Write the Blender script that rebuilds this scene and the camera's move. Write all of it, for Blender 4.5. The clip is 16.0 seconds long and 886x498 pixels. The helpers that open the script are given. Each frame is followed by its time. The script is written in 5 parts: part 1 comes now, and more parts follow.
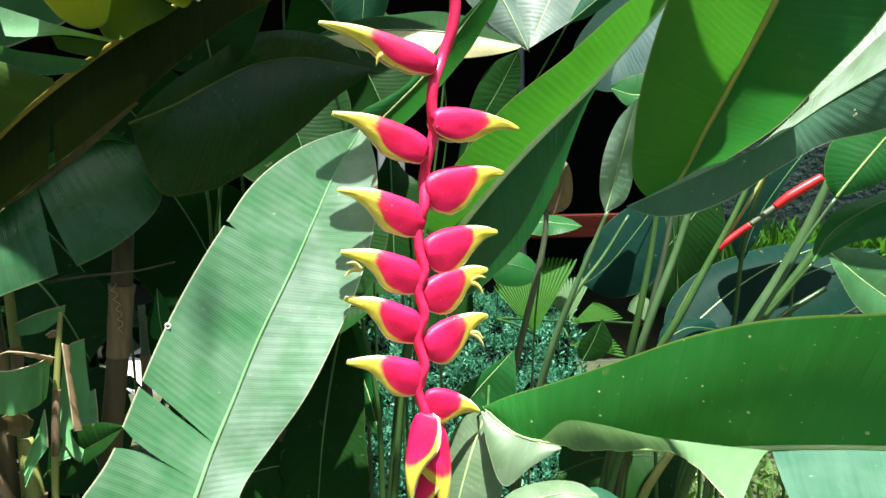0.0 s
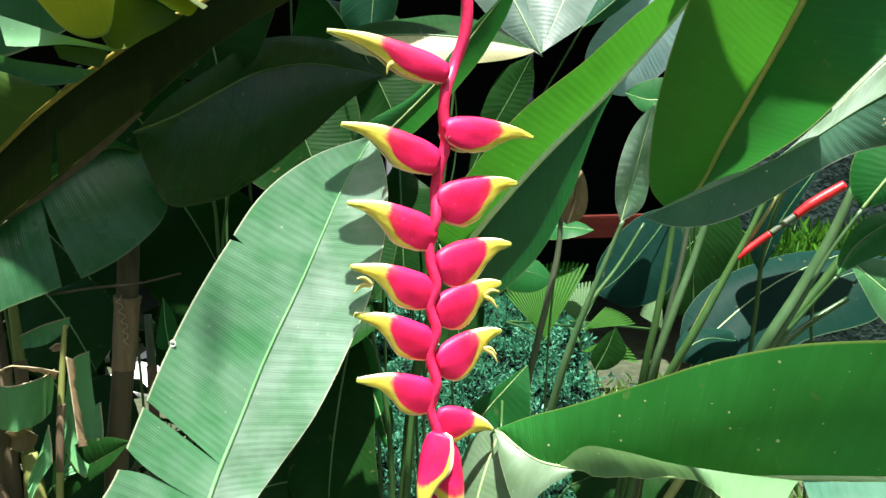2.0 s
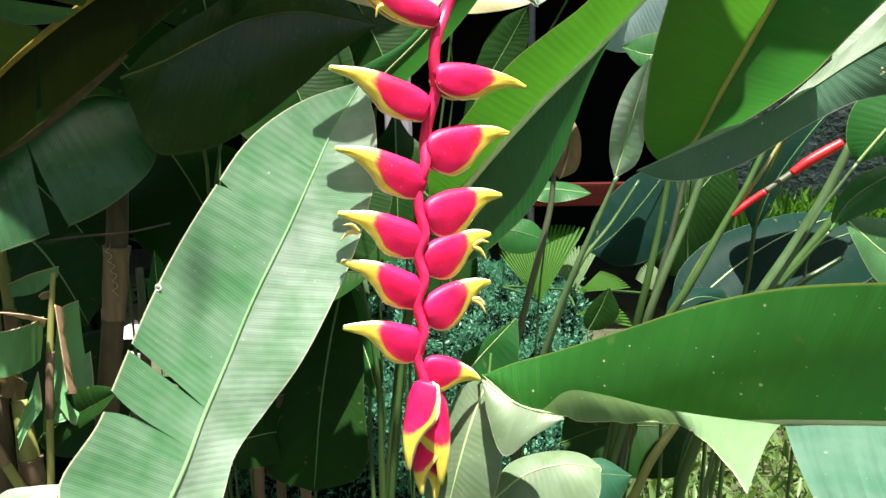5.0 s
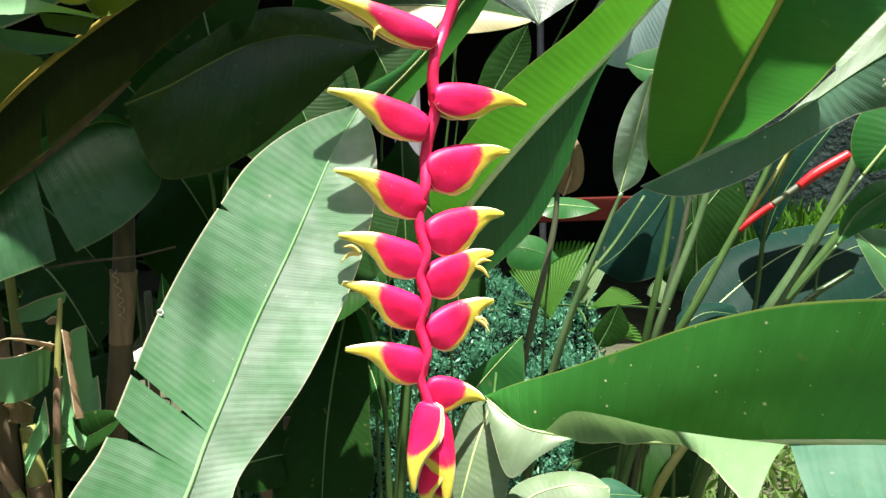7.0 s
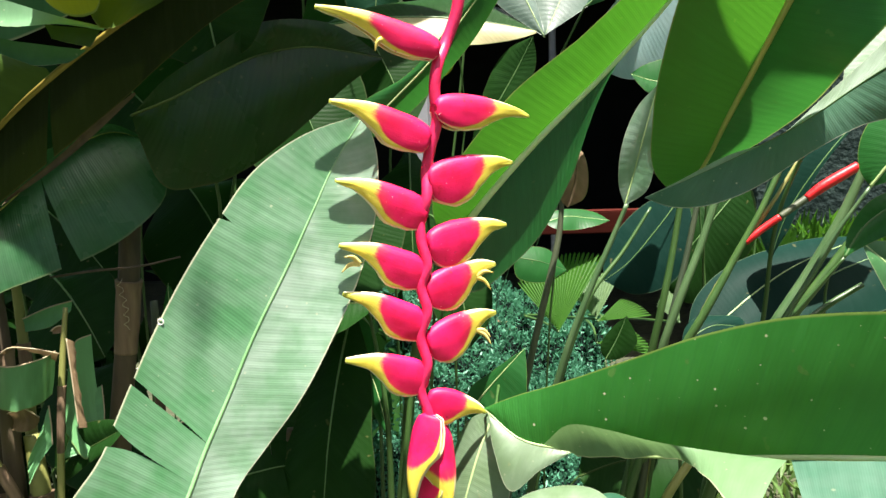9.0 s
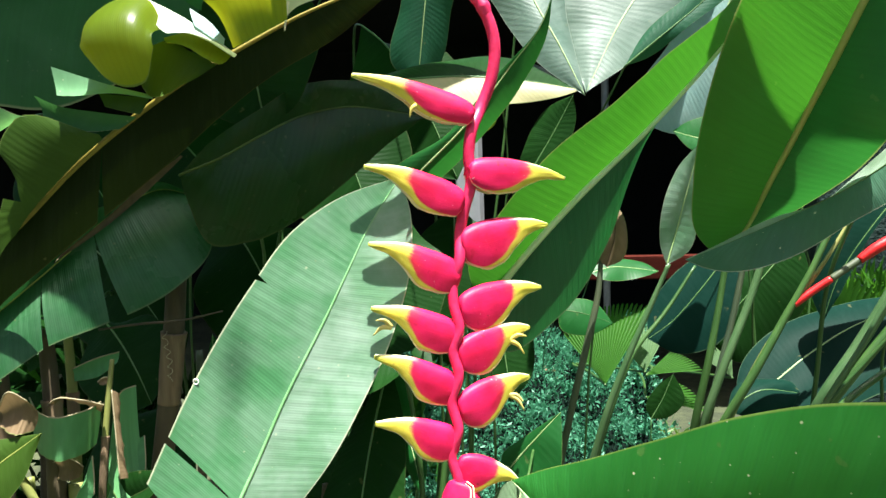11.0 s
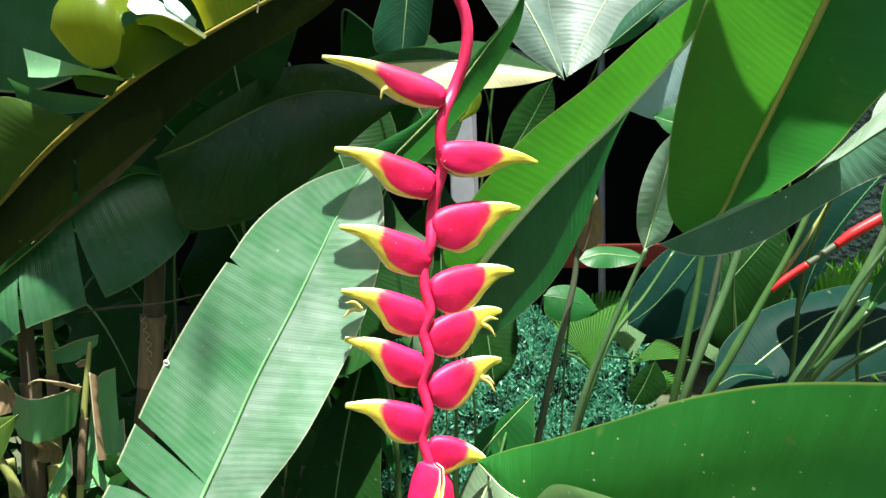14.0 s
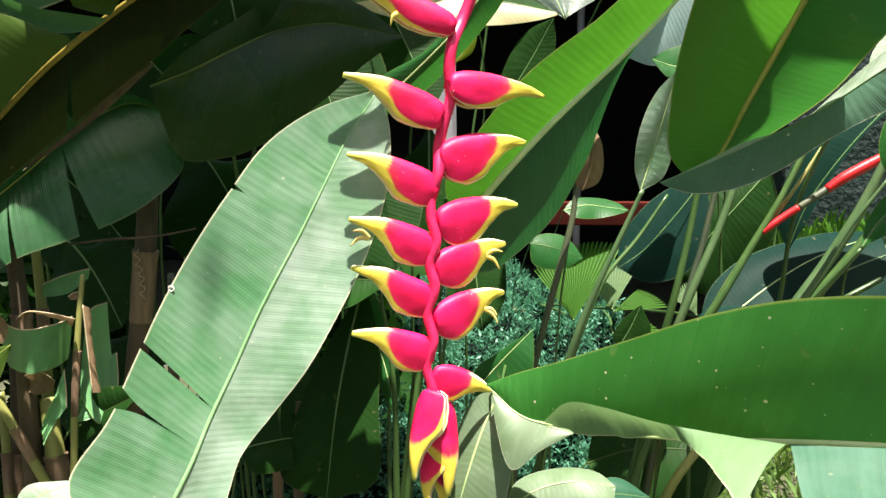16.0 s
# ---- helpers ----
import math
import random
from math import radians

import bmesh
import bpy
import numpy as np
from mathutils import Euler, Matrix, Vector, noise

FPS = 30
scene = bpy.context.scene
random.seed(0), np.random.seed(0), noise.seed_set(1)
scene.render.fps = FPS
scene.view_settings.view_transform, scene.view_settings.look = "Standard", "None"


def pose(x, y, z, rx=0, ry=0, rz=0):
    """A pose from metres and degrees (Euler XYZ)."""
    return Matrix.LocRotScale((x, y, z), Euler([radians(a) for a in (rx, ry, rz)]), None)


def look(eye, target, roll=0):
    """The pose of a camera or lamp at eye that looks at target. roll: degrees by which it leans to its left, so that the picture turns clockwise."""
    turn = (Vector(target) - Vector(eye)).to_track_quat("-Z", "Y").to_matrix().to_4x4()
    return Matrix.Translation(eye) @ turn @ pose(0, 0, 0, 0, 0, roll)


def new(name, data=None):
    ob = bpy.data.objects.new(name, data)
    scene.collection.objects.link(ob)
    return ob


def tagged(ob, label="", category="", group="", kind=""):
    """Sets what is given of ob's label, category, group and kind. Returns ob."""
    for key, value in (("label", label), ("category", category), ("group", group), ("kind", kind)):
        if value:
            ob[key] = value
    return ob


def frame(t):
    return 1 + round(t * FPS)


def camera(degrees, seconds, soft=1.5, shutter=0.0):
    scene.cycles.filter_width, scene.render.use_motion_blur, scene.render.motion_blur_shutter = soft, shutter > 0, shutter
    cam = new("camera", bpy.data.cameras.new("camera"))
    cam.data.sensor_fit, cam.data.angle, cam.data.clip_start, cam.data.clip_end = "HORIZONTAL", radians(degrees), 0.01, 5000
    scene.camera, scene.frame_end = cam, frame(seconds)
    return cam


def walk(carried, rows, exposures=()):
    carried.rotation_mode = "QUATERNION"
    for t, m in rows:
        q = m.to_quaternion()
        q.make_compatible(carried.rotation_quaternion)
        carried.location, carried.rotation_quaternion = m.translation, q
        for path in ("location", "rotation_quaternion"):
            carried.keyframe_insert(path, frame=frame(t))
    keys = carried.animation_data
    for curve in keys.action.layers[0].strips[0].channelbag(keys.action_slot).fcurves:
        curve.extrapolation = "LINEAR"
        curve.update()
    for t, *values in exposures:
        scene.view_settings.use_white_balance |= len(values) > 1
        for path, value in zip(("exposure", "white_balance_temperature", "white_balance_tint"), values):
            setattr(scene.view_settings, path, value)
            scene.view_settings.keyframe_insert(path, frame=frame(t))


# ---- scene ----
cam = camera(63.5, 16.0)
PATH = [
    (0, (0.0000, 0.0000, 1.4200), (-0.0948, 1.9687, 1.0805), -1.76),
    (0.5, (0.0087, 0.0032, 1.4442), (-0.1409, 1.9645, 1.0823), -2.36),
    (1, (0.0035, 0.0097, 1.4397), (-0.1408, 1.9745, 1.0952), -2.24),
    (1.5, (0.0038, 0.0222, 1.4279), (-0.1351, 1.9909, 1.1037), -2.32),
    (2, (-0.0059, 0.0259, 1.4332), (-0.1221, 1.9926, 1.0884), -1.94),
    (2.5, (-0.0035, 0.0218, 1.4245), (-0.1297, 1.9746, 1.0114), -1.29),
    (3, (-0.0022, 0.0185, 1.4147), (-0.1270, 1.9660, 0.9770), -1.09),
    (5.3, (0.0065, 0.0298, 1.4085), (-0.1100, 1.9820, 0.9899), -1.35),
    (5.5, (0.0066, 0.0300, 1.4105), (-0.1069, 1.9853, 1.0054), -1.64),
    (6, (0.0138, 0.0333, 1.4126), (-0.1110, 1.9897, 1.0163), -2.38),
    (6.5, (0.0188, 0.0353, 1.4120), (-0.1162, 1.9909, 1.0154), -2.22),
    (7, (0.0197, 0.0331, 1.4112), (-0.1390, 1.9905, 1.0323), -2.40),
    (7.5, (0.0185, 0.0387, 1.4075), (-0.1041, 1.9958, 1.0140), -1.87),
    (8, (0.0196, 0.0408, 1.4082), (-0.1326, 2.0001, 1.0366), -2.18),
    (8.2, (0.0196, 0.0398, 1.4083), (-0.1253, 2.0003, 1.0401), -1.85),
    (10.3, (0.0588, 0.0360, 1.4253), (-0.2506, 1.9917, 1.1431), -3.02),
    (10.5, (0.0562, 0.0387, 1.4302), (-0.2576, 1.9951, 1.1583), -2.74),
    (11, (0.0555, 0.0443, 1.4345), (-0.2867, 2.0009, 1.2011), -2.33),
    (11.5, (0.0719, 0.0408, 1.4389), (-0.3423, 1.9858, 1.2252), -2.77),
    (12, (0.0959, 0.0379, 1.4396), (-0.3335, 1.9820, 1.2503), -2.92),
    (12.5, (0.1108, 0.0395, 1.4363), (-0.3247, 1.9809, 1.2337), -2.94),
    (13, (0.1106, 0.0481, 1.4332), (-0.3076, 1.9918, 1.2159), -2.89),
    (13.5, (0.1004, 0.0517, 1.4294), (-0.2654, 2.0030, 1.1872), -2.51),
    (14, (0.0861, 0.0473, 1.4269), (-0.2572, 2.0000, 1.1637), -2.14),
    (14.5, (0.0786, 0.0424, 1.4200), (-0.2600, 1.9914, 1.1256), -1.72),
    (15, (0.0638, 0.0469, 1.4083), (-0.2373, 1.9961, 1.0768), -1.20),
    (15.5, (0.0532, 0.0420, 1.4016), (-0.2088, 1.9936, 1.0520), -1.07),
    (16, (0.0468, 0.0352, 1.3959), (-0.2118, 1.9832, 1.0242), -0.86),
]
# seconds, stops, kelvin, tint: the phone warms its picture a little on the way
EXPOSURES = [(0.0, 1.78, 6200, 11), (2.0, 1.78, 6150, 11), (3.0, 1.80, 6600, 23), (8.2, 1.80, 6600, 23), (10.3, 1.78, 6300, 14), (11.5, 1.78, 6200, 10), (14.5, 1.78, 6200, 10), (15.5, 1.80, 6450, 19), (16.0, 1.82, 6750, 25)]
walk(cam, [(t, look(eye, target, roll)) for t, eye, target, roll in PATH], EXPOSURES)

# ---- world and sun ----
SUN = Vector((0.10, -0.12, 0.987)).normalized()
world = bpy.data.worlds.new("sky")
scene.world = world
world.use_nodes = True
wn = world.node_tree
sky = wn.nodes.new("ShaderNodeTexSky")
sky.sky_type, sky.sun_disc = "NISHITA", False
sky.air_density, sky.dust_density, sky.ozone_density = 1.0, 5.0, 0.4
sky.sun_elevation = math.asin(SUN.z)
sky.sun_rotation = math.atan2(SUN.x, SUN.y)
wn.nodes["Background"].inputs[1].default_value = 0.047
wn.links.new(sky.outputs[0], wn.nodes["Background"].inputs[0])
sun = new("sun", bpy.data.lights.new("sun", "SUN"))
sun.data.energy, sun.data.angle, sun.data.color = 5.0, radians(0.6), (1.0, 0.96, 0.88)
sun.matrix_world = look(SUN * 20, (0, 0, 0))


# ---- materials ----
class Nodes:
    """Small helper to wire a node material."""

    def __init__(self, name):
        self.mat = bpy.data.materials.new(name)
        self.mat.use_nodes = True
        self.tree = self.mat.node_tree
        self.bsdf = self.tree.nodes["Principled BSDF"]
        self.out = self.tree.nodes["Material Output"]

    def node(self, kind, **values):
        n = self.tree.nodes.new(kind)
        for key, value in values.items():
            setattr(n, key, value)
        return n

    def put(self, socket, value):
        if isinstance(value, bpy.types.NodeSocket):
            self.tree.links.new(value, socket)
        elif isinstance(value, (tuple, list)) and len(value) == 3 and socket.type == "RGBA":
            socket.default_value = (*value, 1)
        else:
            socket.default_value = value

    def math(self, op, a, b=0.0, c=0.0):
        n = self.node("ShaderNodeMath", operation=op)
        for i, v in enumerate((a, b, c)):
            self.put(n.inputs[i], v)
        return n.outputs[0]

    def step(self, x, lo, hi):
        n = self.node("ShaderNodeMapRange", interpolation_type="SMOOTHSTEP")
        for i, v in enumerate((x, lo, hi, 0.0, 1.0)):
            self.put(n.inputs[i], v)
        return n.outputs[0]

    def mix(self, fac, a, b, blend="MIX"):
        n = self.node("ShaderNodeMix", data_type="RGBA", blend_type=blend)
        self.put(n.inputs[0], fac), self.put(n.inputs[6], a), self.put(n.inputs[7], b)
        return n.outputs[2]

    def noise(self, scale, detail=3.0, vector=None, rough=0.55):
        n = self.node("ShaderNodeTexNoise")
        n.inputs["Scale"].default_value, n.inputs["Detail"].default_value, n.inputs["Roughness"].default_value = scale, detail, rough
        self.put(n.inputs["Vector"], vector if vector else self.coords())
        return n.outputs["Fac"]

    def coords(self):
        return self.node("ShaderNodeNewGeometry").outputs["Position"]

    def uv(self):
        n = self.node("ShaderNodeSeparateXYZ")
        self.tree.links.new(self.node("ShaderNodeTexCoord").outputs["UV"], n.inputs[0])
        return n.outputs[0], n.outputs[1]

    def bump(self, height, strength, distance):
        n = self.node("ShaderNodeBump")
        self.put(n.inputs["Strength"], strength), self.put(n.inputs["Distance"], distance), self.put(n.inputs["Height"], height)
        self.put(self.bsdf.inputs["Normal"], n.outputs[0])
        return n.outputs[0]

    def shade(self, color, rough=0.5, spec=0.5, metal=0.0):
        self.put(self.bsdf.inputs["Base Color"], color)
        self.put(self.bsdf.inputs["Roughness"], rough)
        self.put(self.bsdf.inputs["Specular IOR Level"], spec)
        self.put(self.bsdf.inputs["Metallic"], metal)
        return self.mat


def leaf_material(name, base, glow, thin=0.35, rough=0.38, vein=0.35, pitch=0.0075, spots=0.0, bloom=0.0, edge=(0.20, 0.27, 0.07), relief_by=0.16, gloss=0.35, ribbed=0.22):
    """A large leaf: parallel side veins, blotches, pale wax, a dry rim; light passes through it."""
    g = Nodes(name)
    u, v = g.uv()
    away = g.math("ABSOLUTE", v)
    bend = g.math("MULTIPLY", g.noise(9, 2), 0.006)
    run = g.math("ADD", u, bend)
    wide = g.math("SINE", g.math("MULTIPLY", run, 2 * math.pi / pitch))
    fine = g.math("SINE", g.math("MULTIPLY", run, 2 * math.pi / (pitch * 0.27)))
    ridge = g.math("ADD", g.math("MULTIPLY", wide, 0.7), g.math("MULTIPLY", fine, 0.3))
    vec = g.node("ShaderNodeCombineXYZ")
    g.put(vec.inputs[0], g.math("MULTIPLY", u, 95.0)), g.put(vec.inputs[1], g.math("MULTIPLY", v, 1.2))
    streak = g.noise(1.0, 3, vec.outputs[0])
    blotch = g.noise(9, 4)
    lot = g.node("ShaderNodeObjectInfo").outputs["Random"]
    light = tuple(min(1, c * 1.55 + 0.012) for c in base)
    dark = tuple(c * 0.78 for c in base)
    col = g.mix(g.step(blotch, 0.3, 0.7), dark, base)
    col = g.mix(g.math("MULTIPLY", g.step(streak, 0.42, 0.75), vein), col, light)
    col = g.mix(g.math("MULTIPLY", g.step(ridge, 0.25, 0.95), vein * ribbed), col, light)
    col = g.mix(g.math("MULTIPLY", lot, 0.25), col, (base[0] * 1.2, base[1] * 1.1, base[2] * 0.7))
    if bloom:
        col = g.mix(g.math("MULTIPLY", g.step(g.noise(22, 4), 0.3, 0.75), bloom), col, (0.60, 0.72, 0.63))
    scar = g.math("MULTIPLY", g.step(g.noise(60, 2), 0.71, 0.74), 0.16)
    col = g.mix(scar, col, (0.34, 0.30, 0.12))
    if spots:
        cell = g.node("ShaderNodeTexVoronoi")
        cell.inputs["Scale"].default_value = 105
        g.put(cell.inputs["Vector"], g.coords())
        pick = g.node("ShaderNodeSeparateXYZ")
        g.put(pick.inputs[0], cell.outputs["Color"])
        speck = g.math("MULTIPLY", g.step(g.math("SUBTRACT", cell.outputs["Distance"], g.math("MULTIPLY", g.math("POWER", pick.outputs[0], 3.0), 0.13)), 0.06, 0.0), g.step(g.noise(13, 2), 0.43, 0.48))
        col = g.mix(g.math("MULTIPLY", speck, spots), col, (0.78, 0.76, 0.48))
    rim = g.step(away, 0.975, 0.995)
    col = g.mix(g.math("MULTIPLY", rim, 0.75), col, edge)
    g.shade(col, rough, gloss)
    g.put(g.bsdf.inputs["Roughness"], g.math("ADD", rough - 0.08, g.math("MULTIPLY", blotch, 0.2)))
    relief = g.math("ADD", g.math("MULTIPLY", ridge, 0.6), g.math("MULTIPLY", streak, 3.0))
    fold = g.node("ShaderNodeCombineXYZ")
    g.put(fold.inputs[0], g.math("MULTIPLY", u, 42.0)), g.put(fold.inputs[1], g.math("MULTIPLY", v, 0.7)), g.put(fold.inputs[2], g.math("MULTIPLY", lot, 30.0))
    relief = g.math("ADD", relief, g.math("MULTIPLY", g.noise(1.0, 2, fold.outputs[0]), 4.0))
    relief = g.math("ADD", relief, g.math("MULTIPLY", g.noise(30, 3), 1.6))
    nrm = g.bump(relief, relief_by, 0.0008)
    thru = g.node("ShaderNodeBsdfTranslucent")
    glowing = g.mix(g.math("MULTIPLY", g.step(ridge, 0.0, 1.0), 0.5), glow, tuple(c * 0.7 for c in glow))
    g.put(thru.inputs[0], g.mix(rim, g.mix(g.step(blotch, 0.25, 0.75), tuple(c * 0.8 for c in glow), glowing), edge))
    g.put(thru.inputs["Normal"], nrm)
    both = g.node("ShaderNodeMixShader")
    both.inputs[0].default_value = thin
    g.tree.links.new(g.bsdf.outputs[0], both.inputs[1]), g.tree.links.new(thru.outputs[0], both.inputs[2])
    g.tree.links.new(both.outputs[0], g.out.inputs[0])
    return g.mat


def plain(name, a, b, rough=0.5, scale=30, relief=0.4, deep=0.001, spec=0.5, metal=0.0, grain=(1, 1, 1)):
    """A surface of two mottled tones with fine relief."""
    g = Nodes(name)
    m = g.node("ShaderNodeMapping")
    g.put(m.inputs[0], g.coords())
    m.inputs["Scale"].default_value = grain
    big, small = g.noise(scale * 0.25, 3, m.outputs[0]), g.noise(scale * 2, 4, m.outputs[0])
    blend = g.math("ADD", g.math("MULTIPLY", big, 0.6), g.math("MULTIPLY", small, 0.4))
    g.shade(g.mix(g.step(blend, 0.32, 0.68), a, b), rough, spec, metal)
    g.bump(small, relief, deep)
    return g.mat


def bract_material():
    """Scarlet waxy boat with a yellow lip, pale rim and greenish beak; fine veins run along it."""
    g = Nodes("bract_wax")
    u, v = g.uv()
    lot = g.node("ShaderNodeObjectInfo").outputs["Random"]
    vec = g.node("ShaderNodeCombineXYZ")
    g.put(vec.inputs[0], g.math("MULTIPLY", u, 3.0)), g.put(vec.inputs[1], g.math("MULTIPLY", v, 46.0)), g.put(vec.inputs[2], g.math("MULTIPLY", lot, 40.0))
    streak = g.noise(1.0, 3, vec.outputs[0])
    lip = g.math("ADD", u, g.math("MULTIPLY", g.math("POWER", v, 5.5), 0.62))
    lip = g.math("ADD", lip, g.math("MULTIPLY", g.math("SUBTRACT", streak, 0.5), 0.09))
    lip = g.math("ADD", lip, g.math("MULTIPLY", g.math("SUBTRACT", g.noise(55, 3), 0.5), 0.10))
    lip = g.math("ADD", lip, g.math("MULTIPLY", g.math("SUBTRACT", lot, 0.5), 0.04))
    red = g.mix(g.step(g.noise(35, 3), 0.3, 0.7), (0.62, 0.004, 0.055), (0.78, 0.010, 0.105))
    red = g.mix(g.math("MULTIPLY", g.step(streak, 0.45, 0.75), 0.16), red, (0.80, 0.040, 0.110))
    red = g.mix(g.math("MULTIPLY", g.step(g.noise(190, 2), 0.6, 0.75), 0.35), red, (0.42, 0.006, 0.020))
    flush = g.math("MULTIPLY", g.step(lip, 0.42, 0.60), g.step(g.noise(28, 3), 0.35, 0.65))
    red = g.mix(g.math("MULTIPLY", flush, 0.35), red, (0.80, 0.10, 0.06))
    gold = g.mix(g.step(u, 0.80, 1.0), (0.70, 0.58, 0.060), (0.42, 0.46, 0.06))
    gold = g.mix(g.math("MULTIPLY", g.step(g.noise(80, 3), 0.45, 0.7), 0.45), gold, (0.50, 0.42, 0.03))
    gold = g.mix(g.math("MULTIPLY", g.step(streak, 0.5, 0.7), 0.3), gold, (0.74, 0.68, 0.22))
    col = g.mix(g.step(lip, 0.57, 0.66), red, gold)
    col = g.mix(g.math("MULTIPLY", g.step(v, 0.93, 0.985), 0.8), col, (0.80, 0.76, 0.55))
    crest = g.math("MULTIPLY", g.step(u, 0.52, 0.70), g.step(v, 0.12, 0.04))
    col = g.mix(g.math("MULTIPLY", crest, 0.8), col, (0.80, 0.76, 0.55))
    speck = g.math("MULTIPLY", g.step(g.noise(420, 1), 0.74, 0.78), g.step(g.noise(40, 2), 0.52, 0.60))
    col = g.mix(g.math("MULTIPLY", speck, 0.7), col, (0.85, 0.80, 0.76))
    scratch = g.math("MULTIPLY", g.step(g.noise(75, 2), 0.71, 0.74), 0.6)
    col = g.mix(scratch, col, (0.20, 0.015, 0.02))
    g.shade(col, 0.46, 0.34)
    g.put(g.bsdf.inputs["Roughness"], g.math("ADD", 0.38, g.math("MULTIPLY", g.noise(120, 3), 0.24)))
    g.put(g.bsdf.inputs["Subsurface Weight"], 0.12)
    g.bsdf.inputs["Subsurface Radius"].default_value = (0.005, 0.002, 0.001)
    g.bump(g.math("ADD", g.math("MULTIPLY", streak, 1.2), g.math("ADD", g.noise(90, 3), g.noise(400, 2))), 0.14, 0.0012)
    return g.mat


BRACT = bract_material()
STALK_RED = plain("red_stalk", (0.56, 0.010, 0.060), (0.72, 0.026, 0.120), 0.42, 90, 0.25)
FLORET = plain("floret", (0.62, 0.50, 0.07), (0.72, 0.62, 0.20), 0.5, 60, 0.2)
CREAM = plain("cream", (0.80, 0.78, 0.66), (0.85, 0.84, 0.76), 0.4, 60, 0.2)
LIT = leaf_material("leaf_sunlit_pale", (0.145, 0.315, 0.175), (0.22, 0.48, 0.19), 0.28, 0.32, 0.20, 0.0085, 0.3, 0.42, (0.70, 0.70, 0.46), 0.17, 0.7, 0.16)
MID = leaf_material("leaf_green", (0.014, 0.115, 0.022), (0.036, 0.22, 0.028), 0.38, 0.38, 0.20, ribbed=0.10)
SPOTTED = leaf_material("leaf_spotted", (0.026, 0.185, 0.030), (0.085, 0.46, 0.028), 0.42, 0.34, 0.26, 0.012, 1.0, 0.0, (0.28, 0.40, 0.08), 0.34, 0.35, 0.18)
DEEP = leaf_material("leaf_shaded_green", (0.009, 0.040, 0.007), (0.02, 0.09, 0.006), 0.14, 0.40, 0.25, edge=(0.04, 0.06, 0.02), relief_by=0.25, gloss=0.06, ribbed=0.2)
BLUE = leaf_material("leaf_blue_green", (0.016, 0.088, 0.044), (0.04, 0.20, 0.04), 0.22, 0.44, 0.25, 0.007, edge=(0.14, 0.18, 0.07), gloss=0.25)
FADED = leaf_material("palm_leaf_faded", (0.105, 0.195, 0.085), (0.18, 0.34, 0.10), 0.35, 0.45, 0.3, gloss=0.12)
WAXY = leaf_material("leaf_waxy_pale", (0.20, 0.32, 0.20), (0.22, 0.44, 0.14), 0.25, 0.36, 0.5, 0.008, 0.0, 0.40, (0.6, 0.62, 0.45), 0.35, 0.5)
SHADED_PALE = leaf_material("leaf_shaded_pale_green", (0.056, 0.205, 0.080), (0.13, 0.40, 0.12), 0.28, 0.32, 0.20, 0.0085, 0.3, 0.16, (0.70, 0.70, 0.46), 0.18, 0.6, 0.12)
SKY_SHEEN = leaf_material("leaf_sky_sheen", (0.050, 0.150, 0.100), (0.07, 0.24, 0.10), 0.25, 0.36, 0.3, 0.008, 0.2, 0.08, (0.3, 0.36, 0.24), 0.25)
POWDERY = leaf_material("leaf_powdery_blue", (0.095, 0.160, 0.125), (0.14, 0.28, 0.14), 0.25, 0.42, 0.24, 0.009, 0.0, 0.16, (0.42, 0.48, 0.38), 0.2, 0.35)
SKYISH = leaf_material("leaf_pale_blue", (0.26, 0.44, 0.44), (0.25, 0.50, 0.40), 0.3, 0.42, 0.4, 0.006, 0.0, 0.2, (0.5, 0.6, 0.55), 0.2, 0.4)
LIT_GREEN = leaf_material("leaf_lit_green", (0.020, 0.145, 0.018), (0.075, 0.33, 0.018), 0.42, 0.38, 0.24, ribbed=0.14)
SOFT = leaf_material("leaf_soft_grey_green", (0.115, 0.200, 0.105), (0.16, 0.30, 0.11), 0.25, 0.42, 0.35, 0.006, 0.2, 0.12, (0.4, 0.44, 0.3), 0.2, 0.35)
SHADE_TEAL = leaf_material("leaf_shaded_teal", (0.015, 0.105, 0.045), (0.03, 0.24, 0.05), 0.34, 0.30, 0.3, 0.009, edge=(0.14, 0.20, 0.09), relief_by=0.45, gloss=0.55)
NAVY = leaf_material("leaf_shaded_blue_green", (0.005, 0.028, 0.020), (0.012, 0.06, 0.03), 0.12, 0.50, 0.16, 0.007, edge=(0.07, 0.12, 0.06), relief_by=0.12, gloss=0.04, ribbed=0.08)
GOLD = leaf_material("leaf_yellow_green", (0.12, 0.20, 0.012), (0.60, 0.62, 0.015), 0.5, 0.36, 0.30)
SUN_WHITE = leaf_material("leaf_sunlit_white", (0.52, 0.58, 0.46), (0.4, 0.5, 0.2), 0.2, 0.4, 0.3, 0.006, 0.0, 0.5, (0.7, 0.7, 0.55), 0.2, 0.5)
OLIVE = leaf_material("leaf_olive", (0.045, 0.100, 0.012), (0.09, 0.17, 0.012), 0.35, 0.45, 0.25, gloss=0.2)
CREAMY = leaf_material("leaf_cream_under", (0.52, 0.50, 0.28), (0.50, 0.52, 0.20), 0.3, 0.5, 0.3)
SHADOWED = leaf_material("leaf_shaded_under", (0.009, 0.019, 0.003), (0.026, 0.048, 0.004), 0.10, 0.5, 0.3, edge=(0.05, 0.05, 0.012), relief_by=0.3, gloss=0.10)
DRY = leaf_material("leaf_dry", (0.24, 0.17, 0.095), (0.30, 0.20, 0.09), 0.3, 0.7, 0.6, 0.004)
RIB_PALE = plain("pale_rib", (0.30, 0.46, 0.16), (0.40, 0.54, 0.24), 0.42, 60, 0.2)
